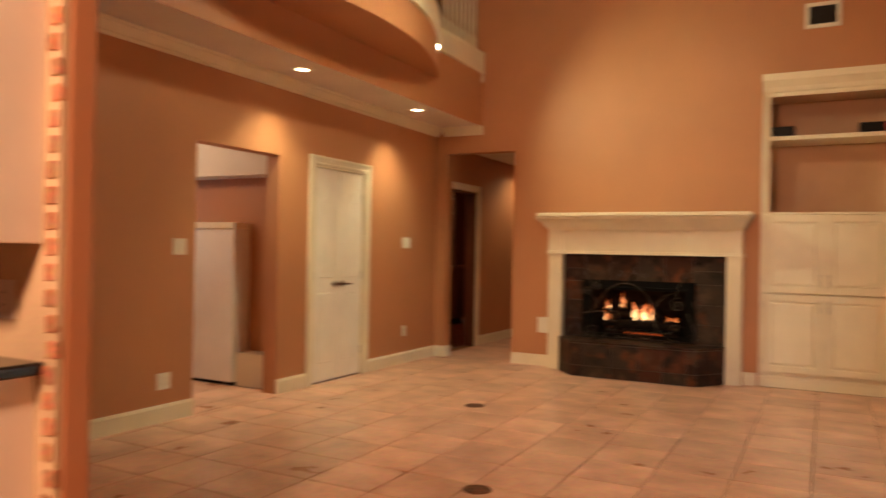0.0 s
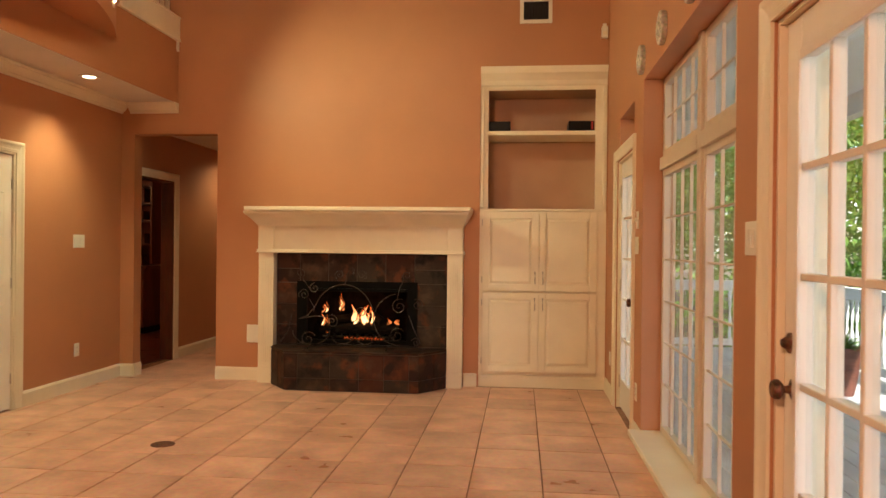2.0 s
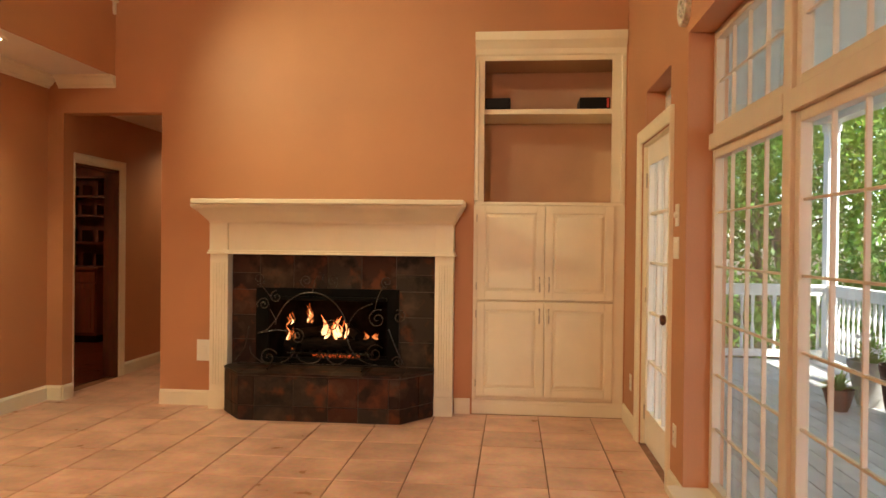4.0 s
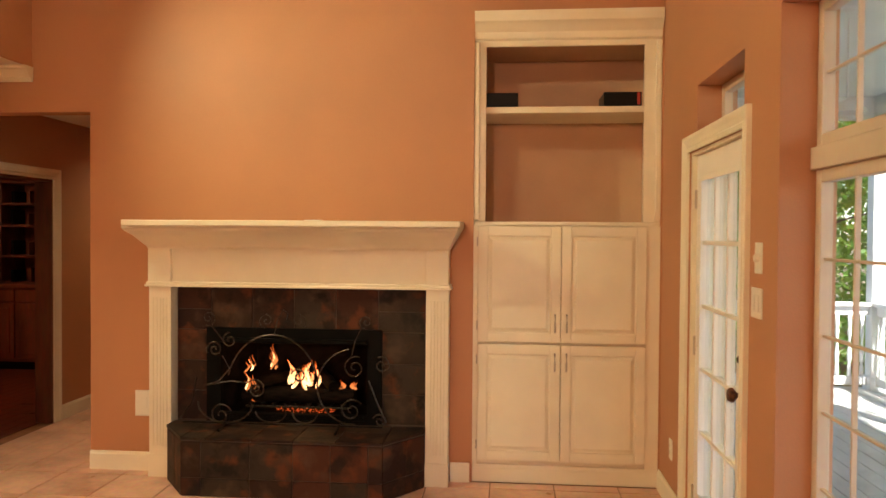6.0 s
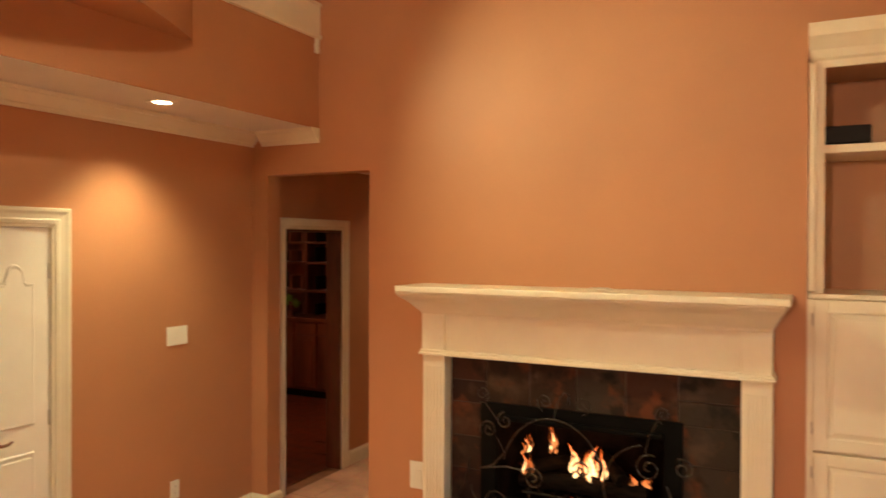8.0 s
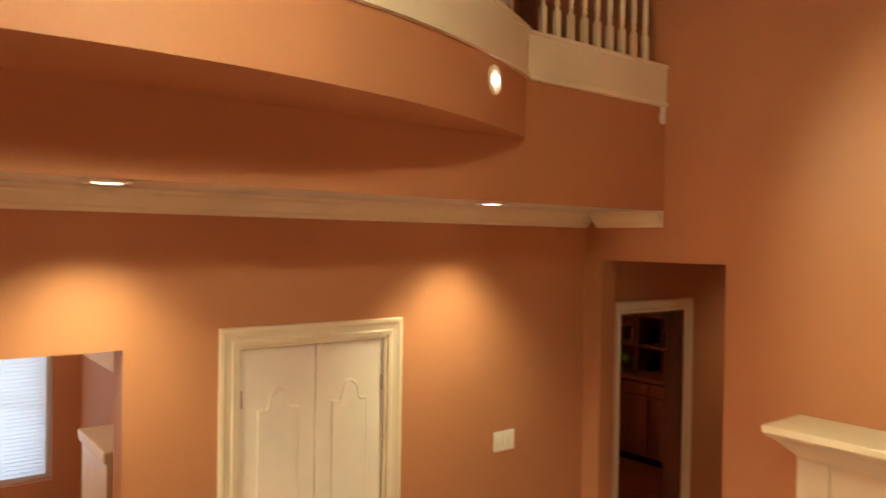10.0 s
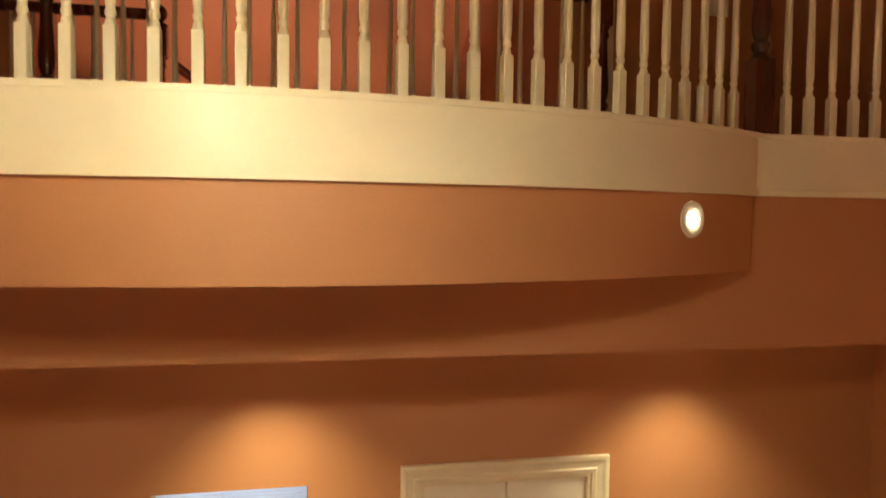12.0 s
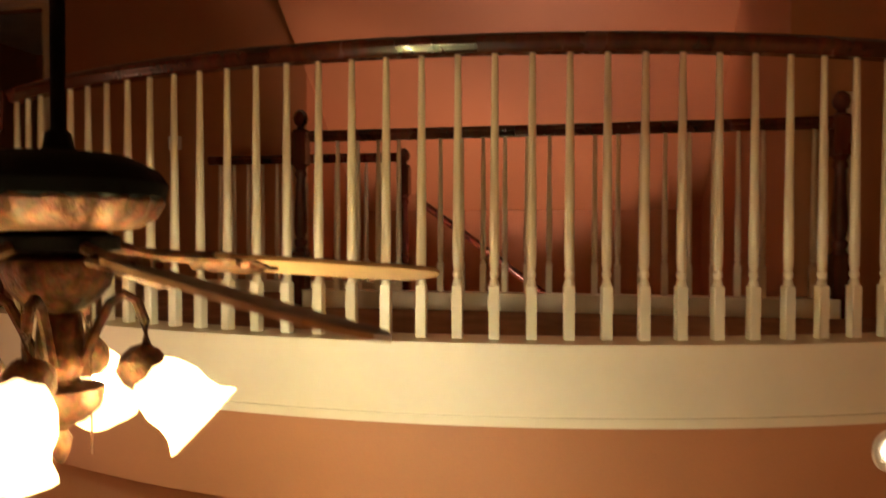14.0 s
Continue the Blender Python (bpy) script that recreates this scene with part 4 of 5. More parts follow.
# ---- balcony railing ----
_rail = thing("balcony_railing", "white turned balusters under a dark cherry handrail on the balcony", "railing")
_t = bow_strip(BOWR - 0.03, BOWR + 0.012, 3.335, 3.548)
part("skirt_board", _t, M_WHITE, _rail, "cream painted curved skirt board", True)
part("skirt_bead", bow_strip(BOWR - 0.01, BOWR + 0.026, 3.322, 3.350), M_WHITE, _rail, "", True)
part("cap_board", bow_strip(BOWR - 0.17, BOWR + 0.022, 3.548, 3.567), M_WHITE, _rail, "", True)
for a, b in ((-1.165, -0.002), (BACK, -4.935)):
    part("skirt_board", box(-0.56, -0.397, a, b, 3.335, 3.548, 0.002), M_WHITE, _rail)
    part("skirt_bead", box(-0.42, -0.383, a, b, 3.322, 3.350, 0.006), M_WHITE, _rail)
    part("cap_board", box(-0.57, -0.387, a, b, 3.548, 3.567, 0.003), M_WHITE, _rail)

_bal = bmesh.new()
_sq = 0.0165
box(-_sq, _sq, -_sq, _sq, 0.0, 0.165, 0.0015, _bal, 1)
lathe([(0.0165, 0.163), (0.013, 0.180), (0.0105, 0.186), (0.0150, 0.196), (0.0150, 0.204), (0.0115, 0.212), (0.0155, 0.235), (0.0158, 0.30), (0.0128, 0.60), (0.0095, 0.885)], 10, _bal)
_balmesh = bpy.data.meshes.new("baluster")
bmesh.ops.recalc_face_normals(_bal, faces=_bal.faces[:])
_bal.to_mesh(_balmesh)
_bal.free()
_balmesh.materials.append(M_WHITE)
_balmesh.polygons.foreach_set("use_smooth", [True] * len(_balmesh.polygons))
_balmesh.set_sharp_from_angle(angle=radians(30))


def baluster(x, y, z, parent, turn=0.0, tall=1.0):
    o = new("baluster", _balmesh)
    o.matrix_world = pose(x, y, z, 0, 0, turn) @ Matrix.Diagonal((1, 1, tall, 1))
    o.parent = parent


RB = BOWR - 0.085
for i in range(-17, 17):
    a = (0.095 + 0.1142 * i) / RB
    baluster(BOWC.x + RB * math.cos(a), BOWC.y + RB * math.sin(a), 3.566, _rail, math.degrees(a))
for i in range(9):
    baluster(-0.475, -0.115 - i * 0.106, 3.566, _rail)
for i in range(14):
    baluster(-0.475, -5.12 - i * 0.106, 3.566, _rail)


def rail_profile():
    return [(-0.022, 0.0), (0.022, 0.0), (0.024, 0.014), (0.034, 0.024), (0.036, 0.038), (0.028, 0.054), (0.012, 0.062), (-0.012, 0.062), (-0.028, 0.054), (-0.036, 0.038), (-0.034, 0.024), (-0.024, 0.014)]


def handrail(pts, parent, material=None):
    bm = bmesh.new()
    rows = []
    pts = [Vector(p) for p in pts]
    for i, p in enumerate(pts):
        d = pts[min(i + 1, len(pts) - 1)] - pts[max(i - 1, 0)]
        s = Vector((d.y, -d.x, 0)).normalized()
        rows.append([bm.verts.new(p + s * u + Vector((0, 0, v))) for u, v in rail_profile()])
    n = len(rail_profile())
    for a, b in zip(rows, rows[1:]):
        for i in range(n):
            bm.faces.new((a[i], a[(i + 1) % n], b[(i + 1) % n], b[i]))
    bm.faces.new(rows[0][::-1])
    bm.faces.new(rows[-1])
    part("handrail", bm, material or M_WOOD, parent, "polished dark cherry handrail", True)


handrail([(x, y, 4.442) for x, y in bow_points(RB, 60, -0.97, 0.97)], _rail)
handrail([(-0.475, -1.11, 4.442), (-0.475, -0.6, 4.442), (-0.475, -0.01, 4.442)], _rail)
handrail([(-0.475, -7.2, 4.442), (-0.475, -6, 4.442), (-0.475, -4.99, 4.442)], _rail)


def newel(x, y, z, parent, h=1.08):
    k = h / 1.08
    n = part("newel_post", box(x - 0.042, x + 0.042, y - 0.042, y + 0.042, z, z + 0.30 * k, 0.004), M_WOOD, parent, "dark cherry turned newel post")
    part("turned_shaft", lathe([(0.042, 0.30), (0.030, 0.325), (0.038, 0.345), (0.038, 0.36), (0.026, 0.375), (0.036, 0.41), (0.038, 0.46), (0.030, 0.60), (0.026, 0.70), (0.034, 0.715), (0.034, 0.73), (0.028, 0.745), (0.040, 0.77)], 16,
                                m=Matrix.Translation((x, y, z)) @ Matrix.Diagonal((1, 1, k, 1))), M_WOOD, n, "", True)
    part("top_block", box(x - 0.042, x + 0.042, y - 0.042, y + 0.042, z + 0.77 * k, z + 0.95 * k, 0.004), M_WOOD, n)
    part("finial", lathe([(0.044, 0.95), (0.046, 0.962), (0.022, 0.972), (0.02, 0.985), (0.036, 1.0), (0.043, 1.025), (0.036, 1.055), (0.015, 1.075), (0, 1.078)], 16,
                         m=Matrix.Translation((x, y, z)) @ Matrix.Diagonal((1, 1, k, 1))), M_WOOD, n, "", True)


newel(-0.455, -1.10, 3.567, _rail)
newel(-0.455, -5.00, 3.567, _rail)

_r2 = thing("stairwell_railing", "white balusters and dark cherry handrail round the stairwell", "railing")
part("curb", box(-1.72, -1.60, -4.03, -1.25, 3.479, 3.575, 0.003), M_WHITE, _r2)
for i in range(22):
    baluster(-1.66, -1.36 - i * 0.118, 3.575, _r2, tall=0.95)
handrail([(-1.66, -4.0, 4.41), (-1.66, -2.6, 4.41), (-1.66, -1.28, 4.41)], _r2)
newel(-1.66, -1.24, 3.479, _r2, 1.12)
newel(-1.66, -4.06, 3.479, _r2, 1.12)
part("curb", box(-2.66, -2.54, -5.15, -3.72, 3.479, 3.56, 0.003), M_WHITE, _r2)
for i in range(12):
    baluster(-2.60, -3.86 - i * 0.11, 3.56, _r2, tall=0.93)
handrail([(-2.60, -5.15, 4.385), (-2.60, -4.5, 4.385), (-2.60, -3.72, 4.385)], _r2)
newel(-2.60, -3.70, 3.36, _r2, 1.12)
handrail([(-2.64, -3.62, 4.10), (-2.85, -3.05, 3.66), (-3.0, -2.65, 3.34)], _r2)
solid("floor_stair_head", box(-2.66, -1.72, -5.15, -4.1, 3.36, 3.479), M_CARPET, "tan carpeted head of the stairs", "floor", "structure")
solid("trim_upper_corner", box(-1.735, -1.70, -1.22, -1.152, 3.479, 4.60, 0.004), M_WHITE, "cream painted corner trim at the landing", "trim", "structure")


# ---- ceiling fan ----
def ceiling_fan(cx, cy):
    f = thing("ceiling_fan", "bronze ceiling fan with maple blades and lit tulip glass shades", "ceiling fan", at=(cx, cy, 0))

    part("downrod", lathe([(0.011, 4.0), (0.011, 5.9)], 12), M_BLACK, f, "dark steel downrod", True)
    part("canopy", lathe([(0.02, 5.86), (0.05, 5.88), (0.075, 5.94), (0.08, 6.0)], 20), M_BRONZE, f, "", True)
    part("collar", lathe([(0.012, 4.045), (0.018, 4.04), (0.022, 4.018), (0.04, 4.006)], 16), M_BLACK, f, "", True)
    part("motor_housing", lathe([(0.03, 4.012), (0.10, 4.006), (0.142, 3.985), (0.155, 3.965), (0.152, 3.945), (0.12, 3.918), (0.10, 3.908)], 32), M_BLACK, f, "dark bronze motor housing", True)
    part("filigree_band", lathe([(0.146, 3.947), (0.149, 3.938), (0.136, 3.914), (0.11, 3.897), (0.06, 3.892)], 64, flute=0.03, lobes=20), M_BRONZE, f, "cast bronze filigree band", True)
    part("flywheel", lathe([(0.06, 3.894), (0.085, 3.885), (0.085, 3.865), (0.05, 3.86)], 24), M_BLACK, f, "", True)
    part("switch_housing", lathe([(0.05, 3.862), (0.074, 3.85), (0.078, 3.835), (0.070, 3.81), (0.05, 3.785), (0.025, 3.77)], 48, flute=0.02, lobes=16), M_BRONZE, f, "cast bronze switch housing", True)
    part("light_stem", lathe([(0.022, 3.775), (0.030, 3.765), (0.034, 3.73), (0.033, 3.69), (0.026, 3.672), (0.030, 3.664), (0.062, 3.658), (0.063, 3.648), (0.055, 3.625), (0.036, 3.607),
                              (0.018, 3.60), (0.010, 3.593), (0.016, 3.58), (0.013, 3.56), (0.006, 3.545), (0, 3.54)], 24), M_BRONZE, f, "", True)
    for k in range(5):
        a = radians(62 + 72 * k)
        m = Matrix.Rotation(a, 4, "Z")
        arm = bmesh.new()
        tube([m @ Vector((0.07, 0, 3.872)), m @ Vector((0.12, 0.006, 3.858)), m @ Vector((0.18, 0, 3.852)), m @ Vector((0.25, 0, 3.850))], 0.010, 8, arm)
        for s in (-1, 1):
            tube([m @ Vector((0.12, 0, 3.858)), m @ Vector((0.16, s * 0.030, 3.852)), m @ Vector((0.21, s * 0.038, 3.850)), m @ Vector((0.255, s * 0.018, 3.848))], 0.006, 6, arm)
        iron = part("blade_iron", arm, M_BRONZE, f, "", True)
        leafy = [(0.19 + 0.15 * t, 0.048 * math.sin(math.pi * min(1, t * 1.15)) ** 0.5 * (1 + 0.16 * math.sin(t * 22)) + 0.006) for t in (q / 18 for q in range(19))]
        outline = leafy + [(u, -v) for u, v in leafy[::-1]]
        cast = bmesh.new()
        turn = Matrix.Rotation(radians(-12), 4, "X")
        rims = [[cast.verts.new(m @ (turn @ Vector((0.265 + (u - 0.265) * g, v * g, h)) + Vector((0, 0, 3.842 - 0.085 * max(0, u - 0.22))))) for u, v in outline]
                for g, h in ((1.0, -0.0015), (0.97, -0.006), (0.72, -0.004), (0.6, -0.010), (0.25, -0.012))]
        for ra, rb in zip(rims, rims[1:]):
            for q in range(len(outline)):
                cast.faces.new((ra[q], ra[(q + 1) % len(outline)], rb[(q + 1) % len(outline)], rb[q]))
        cast.faces.new(rims[-1])
        part("cast_plate", cast, M_BRONZE, iron, "cast bronze leaf plate", True)
        bl = bmesh.new()
        out = [(0.22, -0.045), (0.34, -0.058), (0.55, -0.066), (0.63, -0.058), (0.655, -0.035), (0.665, 0.0), (0.655, 0.035), (0.63, 0.058), (0.55, 0.066), (0.34, 0.058), (0.22, 0.045)]
        tilt = Matrix.Rotation(radians(-12), 4, "X")
        lo = [bl.verts.new(m @ (tilt @ Vector((u, v, 0)) + Vector((0, 0, 3.842 - (0.085 + (0.03 if k == 0 else 0)) * max(0, u - 0.22))))) for u, v in out]
        hi = [bl.verts.new(m @ (tilt @ Vector((u, v, 0.007)) + Vector((0, 0, 3.842 - (0.085 + (0.03 if k == 0 else 0)) * max(0, u - 0.22))))) for u, v in out]
        bl.faces.new(lo)
        bl.faces.new(hi[::-1])
        for i in range(len(out)):
            j = (i + 1) % len(out)
            bl.faces.new((lo[i], lo[j], hi[j], hi[i]))
        blade = part("blade", bl, M_BLADE, f, "maple wood blade")
        tp = bmesh.new()
        tp.faces.new([tp.verts.new(m @ (tilt @ Vector((u * 0.998, v * 0.985, 0.0085)) + Vector((0, 0, 3.842 - (0.085 + (0.03 if k == 0 else 0)) * max(0, u - 0.22))))) for u, v in out])
        bmesh.ops.solidify(tp, geom=tp.faces[:], thickness=0.001)
        part("blade_top", tp, M_GREY, blade, "grey-brown top layer")
    for k in range(4):
        a = radians(20 + 90 * k)
        m = Matrix.Rotation(a, 4, "Z")
        pts = [(0.03, 0, 3.69), (0.052, 0, 3.745), (0.072, 0, 3.785), (0.092, 0, 3.798), (0.110, 0, 3.788), (0.122, 0, 3.755), (0.124, 0, 3.72), (0.118, 0, 3.70)]
        arm = part("light_arm", tube([m @ Vector(p) for p in pts], 0.008, 8), M_BRONZE, f, "curved bronze light arm", True)
        g = m @ Matrix.Translation((0.108, 0, 3.695)) @ Matrix.Rotation(radians(180 - 46), 4, "Y")
        part("socket_cup", lathe([(0.012, -0.02), (0.030, -0.01), (0.036, 0.012), (0.034, 0.03)], 16, m=g), M_BRONZE, arm, "", True)
        part("glass_shade", lathe([(0.030, 0.022), (0.044, 0.045), (0.052, 0.075), (0.050, 0.100), (0.054, 0.120), (0.068, 0.140), (0.064, 0.139), (0.048, 0.118), (0.044, 0.09), (0.0, 0.05)], 24, m=g, flute=0.05, lobes=6), M_GLOBE, arm, "lit frosted tulip glass shade", True)
        part("bulb", lathe([(0, 0.085), (0.012, 0.09), (0.019, 0.105), (0.015, 0.12), (0, 0.127)], 12, m=g), M_FILAMENT, arm, "glowing bulb", True)
    for k, (x, y) in enumerate(((0.03, -0.04), (-0.03, 0.03))):
        part("pull_chain", tube([(x, y, 3.80), (x, y, 3.52 + 0.03 * k)], 0.0015, 5), M_BRONZE, f)
    return f


ceiling_fan(1.30, -3.215)


# ---- small fixtures ----
def soffit_can(x, y, z):
    c = thing("recessed_light", "white recessed downlight, lit, in the soffit", "downlight", at=(x, y, z), group="recessed lights")
    part("trim_ring", lathe([(0.060, -0.004), (0.084, -0.008), (0.088, 0.001), (0.060, 0.001)], 28), M_PLATE, c, "", True)
    part("lens", lathe([(0.0, -0.006), (0.050, -0.005), (0.059, -0.002), (0.059, 0.0), (0, 0.0)], 24), M_CAN, c, "glowing lens")
    return c


soffit_can(-0.63, -1.15, 2.7185)
soffit_can(-0.65, -3.00, 2.7185)
soffit_can(-0.55, 2.35, 2.5485)

_e = thing("eyeball_spotlight", "white eyeball spotlight, lit, in the balcony bow", "spotlight")
_ang = math.atan2(-1.53 - BOWC.y, -0.19 - BOWC.x)
_m = Matrix.Translation((BOWC.x + BOWR * math.cos(_ang), BOWC.y + BOWR * math.sin(_ang), 3.228)) @ Matrix.Rotation(_ang, 4, "Z") @ Matrix.Rotation(radians(90), 4, "Y")
part("trim_ring", lathe([(0.026, 0.0), (0.066, 0.0), (0.064, 0.008), (0.050, 0.010), (0.028, 0.003)], 28, m=_m), M_PLATE, _e, "", True)
part("lamp_face", lathe([(0.026, -0.002), (0.024, 0.010), (0.015, 0.018), (0, 0.020)], 20, m=_m), M_BULB, _e, "glowing lamp face", True)


def plate(name, axis, face, out, u, z, w, h, label, toggles=0, outlet=False, category="switch"):
    e = thing(name, label, category)

    def bx(d0, d1, a, b, c, e_, bev):
        s0, s1 = sorted((face + out * d0, face + out * d1))
        return box(s0, s1, a, b, c, e_, bev) if axis == "x" else box(a, b, s0, s1, c, e_, bev)
    part("cover_plate", bx(0.0005, 0.007, u - w / 2, u + w / 2, z - h / 2, z + h / 2, 0.002), M_PLATE, e)
    for i in range(toggles):
        c = u + (i - (toggles - 1) / 2) * 0.046
        part("rocker", bx(0.007, 0.011, c - 0.016, c + 0.016, z - 0.033, z + 0.033, 0.002), M_PLATE, e)
    if outlet:
        for s in (-1, 1):
            o = part("socket", bx(0.007, 0.009, u - 0.017, u + 0.017, z + s * 0.02 - 0.014, z + s * 0.02 + 0.014, 0.003), M_PLATE, e)
            for k in (-1, 1):
                # thin dark chips paint the shade inside the slots
                part("slot", bx(0.0088, 0.0094, u + k * 0.007 - 0.001, u + k * 0.007 + 0.001, z + s * 0.02 - 0.004, z + s * 0.02 + 0.006, 0.0), M_GRILLE, o)
    return e


plate("light_switch", "x", XL, 1, -0.70, 1.34, 0.165, 0.118, "almond triple rocker switch plate on the wall", 3)
plate("light_switch", "x", XL, 1, -3.93, 1.25, 0.12, 0.118, "almond double rocker switch plate on the wall", 2)
plate("wall_outlet", "x", XL, 1, -0.72, 0.36, 0.072, 0.118, "almond wall outlet above the baseboard", 0, True, "outlet")
plate("wall_outlet", "x", XL, 1, -4.05, 0.29, 0.115, 0.118, "almond double wall outlet above the baseboard", 0, True, "outlet")
plate("wall_outlet", "x", XR, -1, -0.33, 0.35, 0.072, 0.118, "almond wall outlet beside the cabinet", 0, True, "outlet")
plate("wall_outlet", "x", XR, -1, -1.80, 0.34, 0.072, 0.118, "almond wall outlet beside the porch door", 0, True, "outlet")
plate("light_switch", "x", XR, -1, -1.785, 1.345, 0.118, 0.118, "almond double rocker switch plate by the porch door", 2)
plate("light_switch", "x", XR, -1, -4.32, 1.36, 0.165, 0.118, "almond triple rocker switch plate by the porch door", 3)
plate("fireplace_switch", "y", 0, -1, 0.385, 0.455, 0.135, 0.175, "almond raised wall plate beside the mantel", 1)
_dm = plate("dimmer_switch", "x", XR, -1, -1.80, 1.52, 0.075, 0.12, "almond dimmer plate with a round knob by the porch door", 0, False, "switch")
part("dimmer_knob", lathe([(0.017, 0.0065), (0.016, 0.018), (0.013, 0.021), (0, 0.021)], 18, m=Matrix.Translation((XR, -1.80, 1.52)) @ Matrix.Rotation(radians(-90), 4, "Y")), M_PLATE, _dm, "", True)
plate("light_switch", "x", -3.4, 1, -5.92, 4.66, 0.12, 0.118, "almond switch plate on the upper wall", 2)
plate("light_switch", "x", -1.72, 1, -0.52, 4.46, 0.165, 0.118, "almond switch plate on the landing wall", 3)


def sensor(x, y, z, out, label):
    s = thing("motion_detector", label, "detector")
    part("housing", box(x - 0.03, x + 0.03, y - 0.045, y, z - 0.055, z + 0.055, 0.008), M_PLATE, s)
    part("lens_window", box(x - 0.020, x + 0.020, y - 0.050, y - 0.0455, z - 0.03, z + 0.005, 0.002), M_WHITE, s)
    part("bracket", box(x - 0.018, x + 0.018, y - 0.014, y - 0.0005, z + 0.055, z + 0.085, 0.004), M_PLATE, s)


sensor(-0.43, -0.002, 3.28, 1, "small white wall detector below the balcony corner")
sensor(3.735, -0.002, 3.33, -1, "small white wall detector in the room corner")

_v = thing("wall_vent", "almond air return grille high on the wall", "vent")
part("frame", slab_with_holes("y", -0.012, 0.0115, 2.95, 3.252, 3.432, 3.672, [(2.985, 3.217, 3.467, 3.637)]), M_PLATE, _v)
# flat dark sheet in place of the shaded hollow behind the slats
part("duct_shade", box(2.975, 3.227, -0.0025, -0.001, 3.457, 3.647), M_GRILLE, _v)
for i in range(9):
    x = 2.985 + 0.232 * (i + 0.5) / 9
    part("slat", box(x - 0.0022, x + 0.0022, -0.009, -0.003, 3.467, 3.637), M_IRON, _v)
for i in range(6):
    z = 3.467 + 0.17 * (i + 0.5) / 6
    part("slat", box(2.985, 3.217, -0.0075, -0.0035, z - 0.002, z + 0.002), M_IRON, _v)


def medallion(y, z):
    d = thing("wall_medallion", "round cream plaster ornament high on the wall", "wall ornament", at=(XR, y, z), group="medallions over the window")
    m = Matrix.Rotation(radians(-90), 4, "Y")
    part("disc", lathe([(0.0, 0.030), (0.022, 0.030), (0.030, 0.022), (0.06, 0.020), (0.070, 0.028), (0.082, 0.034), (0.094, 0.030), (0.098, 0.016), (0.096, 0.001), (0, 0.001)], 32, m=m), M_MEDAL, d, "", True)
    for k in range(8):
        a = 2 * math.pi * k / 8
        part("petal", lathe([(0.014, 0.018), (0.012, 0.030), (0.0, 0.034)], 8, m=m @ Matrix.Translation((0.045 * math.cos(a), 0.045 * math.sin(a), 0))), M_MEDAL, d, "", True)


for y in (-1.95, -2.665, -3.38):
    medallion(y, 2.58)


def floor_box(x, y):
    f = thing("floor_outlet", "round bronze floor outlet cover set in the tiles", "floor outlet", at=(x, y, 0), group="floor outlets")
    part("ring", lathe([(0.055, 0.003), (0.060, 0.006), (0.074, 0.005), (0.078, 0.001), (0.055, 0.001)], 28), M_BRONZE, f, "", True)
    part("lid", lathe([(0, 0.0045), (0.052, 0.0045), (0.053, 0.001), (0, 0.001)], 24), M_BRONZE, f, "", True)


for x, y in ((0.65, -2.34), (3.565, -3.14), (1.56, -4.24)):
    floor_box(x, y)

def leaf_mass(name, centre, spread, count, size, material, seed, parent=None, label="", flat=1.0, drop=0.0):
    """Many small folded leaves, thicker toward clump centres, with gaps between them."""
    rnd = np.random.RandomState(seed)
    clumps = rnd.normal(0, 0.5, (max(3, count // 60), 3)) * np.array(spread)
    c = clumps[rnd.randint(0, len(clumps), count)] + rnd.normal(0, 0.16, (count, 3)) * np.array(spread)
    c = c + np.array(centre)
    d = rnd.normal(0, 1, (count, 3))
    d /= np.linalg.norm(d, axis=1)[:, None]
    e = np.cross(d, rnd.normal(0, 1, (count, 3)))
    e /= np.linalg.norm(e, axis=1)[:, None] + 1e-6
    s = size * rnd.uniform(0.6, 1.4, (count, 1))
    v = np.stack([c - d * s, c + e * s * 0.42, c + d * s, c - e * s * 0.42], 1).reshape(-1, 3)
    me = bpy.data.meshes.new(name)
    me.from_pydata(v.tolist(), [], [(4 * i, 4 * i + 1, 4 * i + 2, 4 * i + 3) for i in range(count)])
    me.materials.append(material)
    ob = new(name, me)
    if parent:
        ob.parent = parent
    if label:
        ob["label"] = label
    return ob


# ---- study, side room and kitchen ----
_s = thing("study_bookcase", "red-brown wooden bookcase with dark open shelves over drawers", "bookcase")
part("back", box(-3.9, -2.5, 3.88, 3.90, 0.1, 2.4), M_STUDY, _s)
for x in (-3.9, -3.2, -2.52):
    part("upright", box(x, x + 0.03, 3.45, 3.88, 1.02, 2.4, 0.003), M_STUDY, _s)
for z in (1.30, 1.66, 1.92, 2.18):
    part("shelf", box(-3.87, -2.52, 3.46, 3.88, z, z + 0.028, 0.003), M_STUDY, _s)
part("worktop", box(-3.95, -2.45, 3.20, 3.88, 0.96, 1.0, 0.006), M_STUDY, _s)
part("base_carcass", box(-3.9, -2.5, 3.26, 3.87, 0.10, 0.96), M_STUDY, _s)
part("plinth", box(-3.86, -2.54, 3.32, 3.86, 0.0, 0.10), M_PLASTIC, _s)
for i in range(4):
    a = -3.9 + 0.35 * i
    part("drawer_front", box(a + 0.01, a + 0.34, 3.235, 3.258, 0.80, 0.94, 0.005), M_STUDY, _s)
    d = part("cabinet_door", box(a + 0.01, a + 0.34, 3.235, 3.258, 0.14, 0.78, 0.005), M_STUDY, _s)
    part("raised_panel", box(a + 0.06, a + 0.29, 3.226, 3.234, 0.20, 0.72, 0.006), M_STUDY, d)
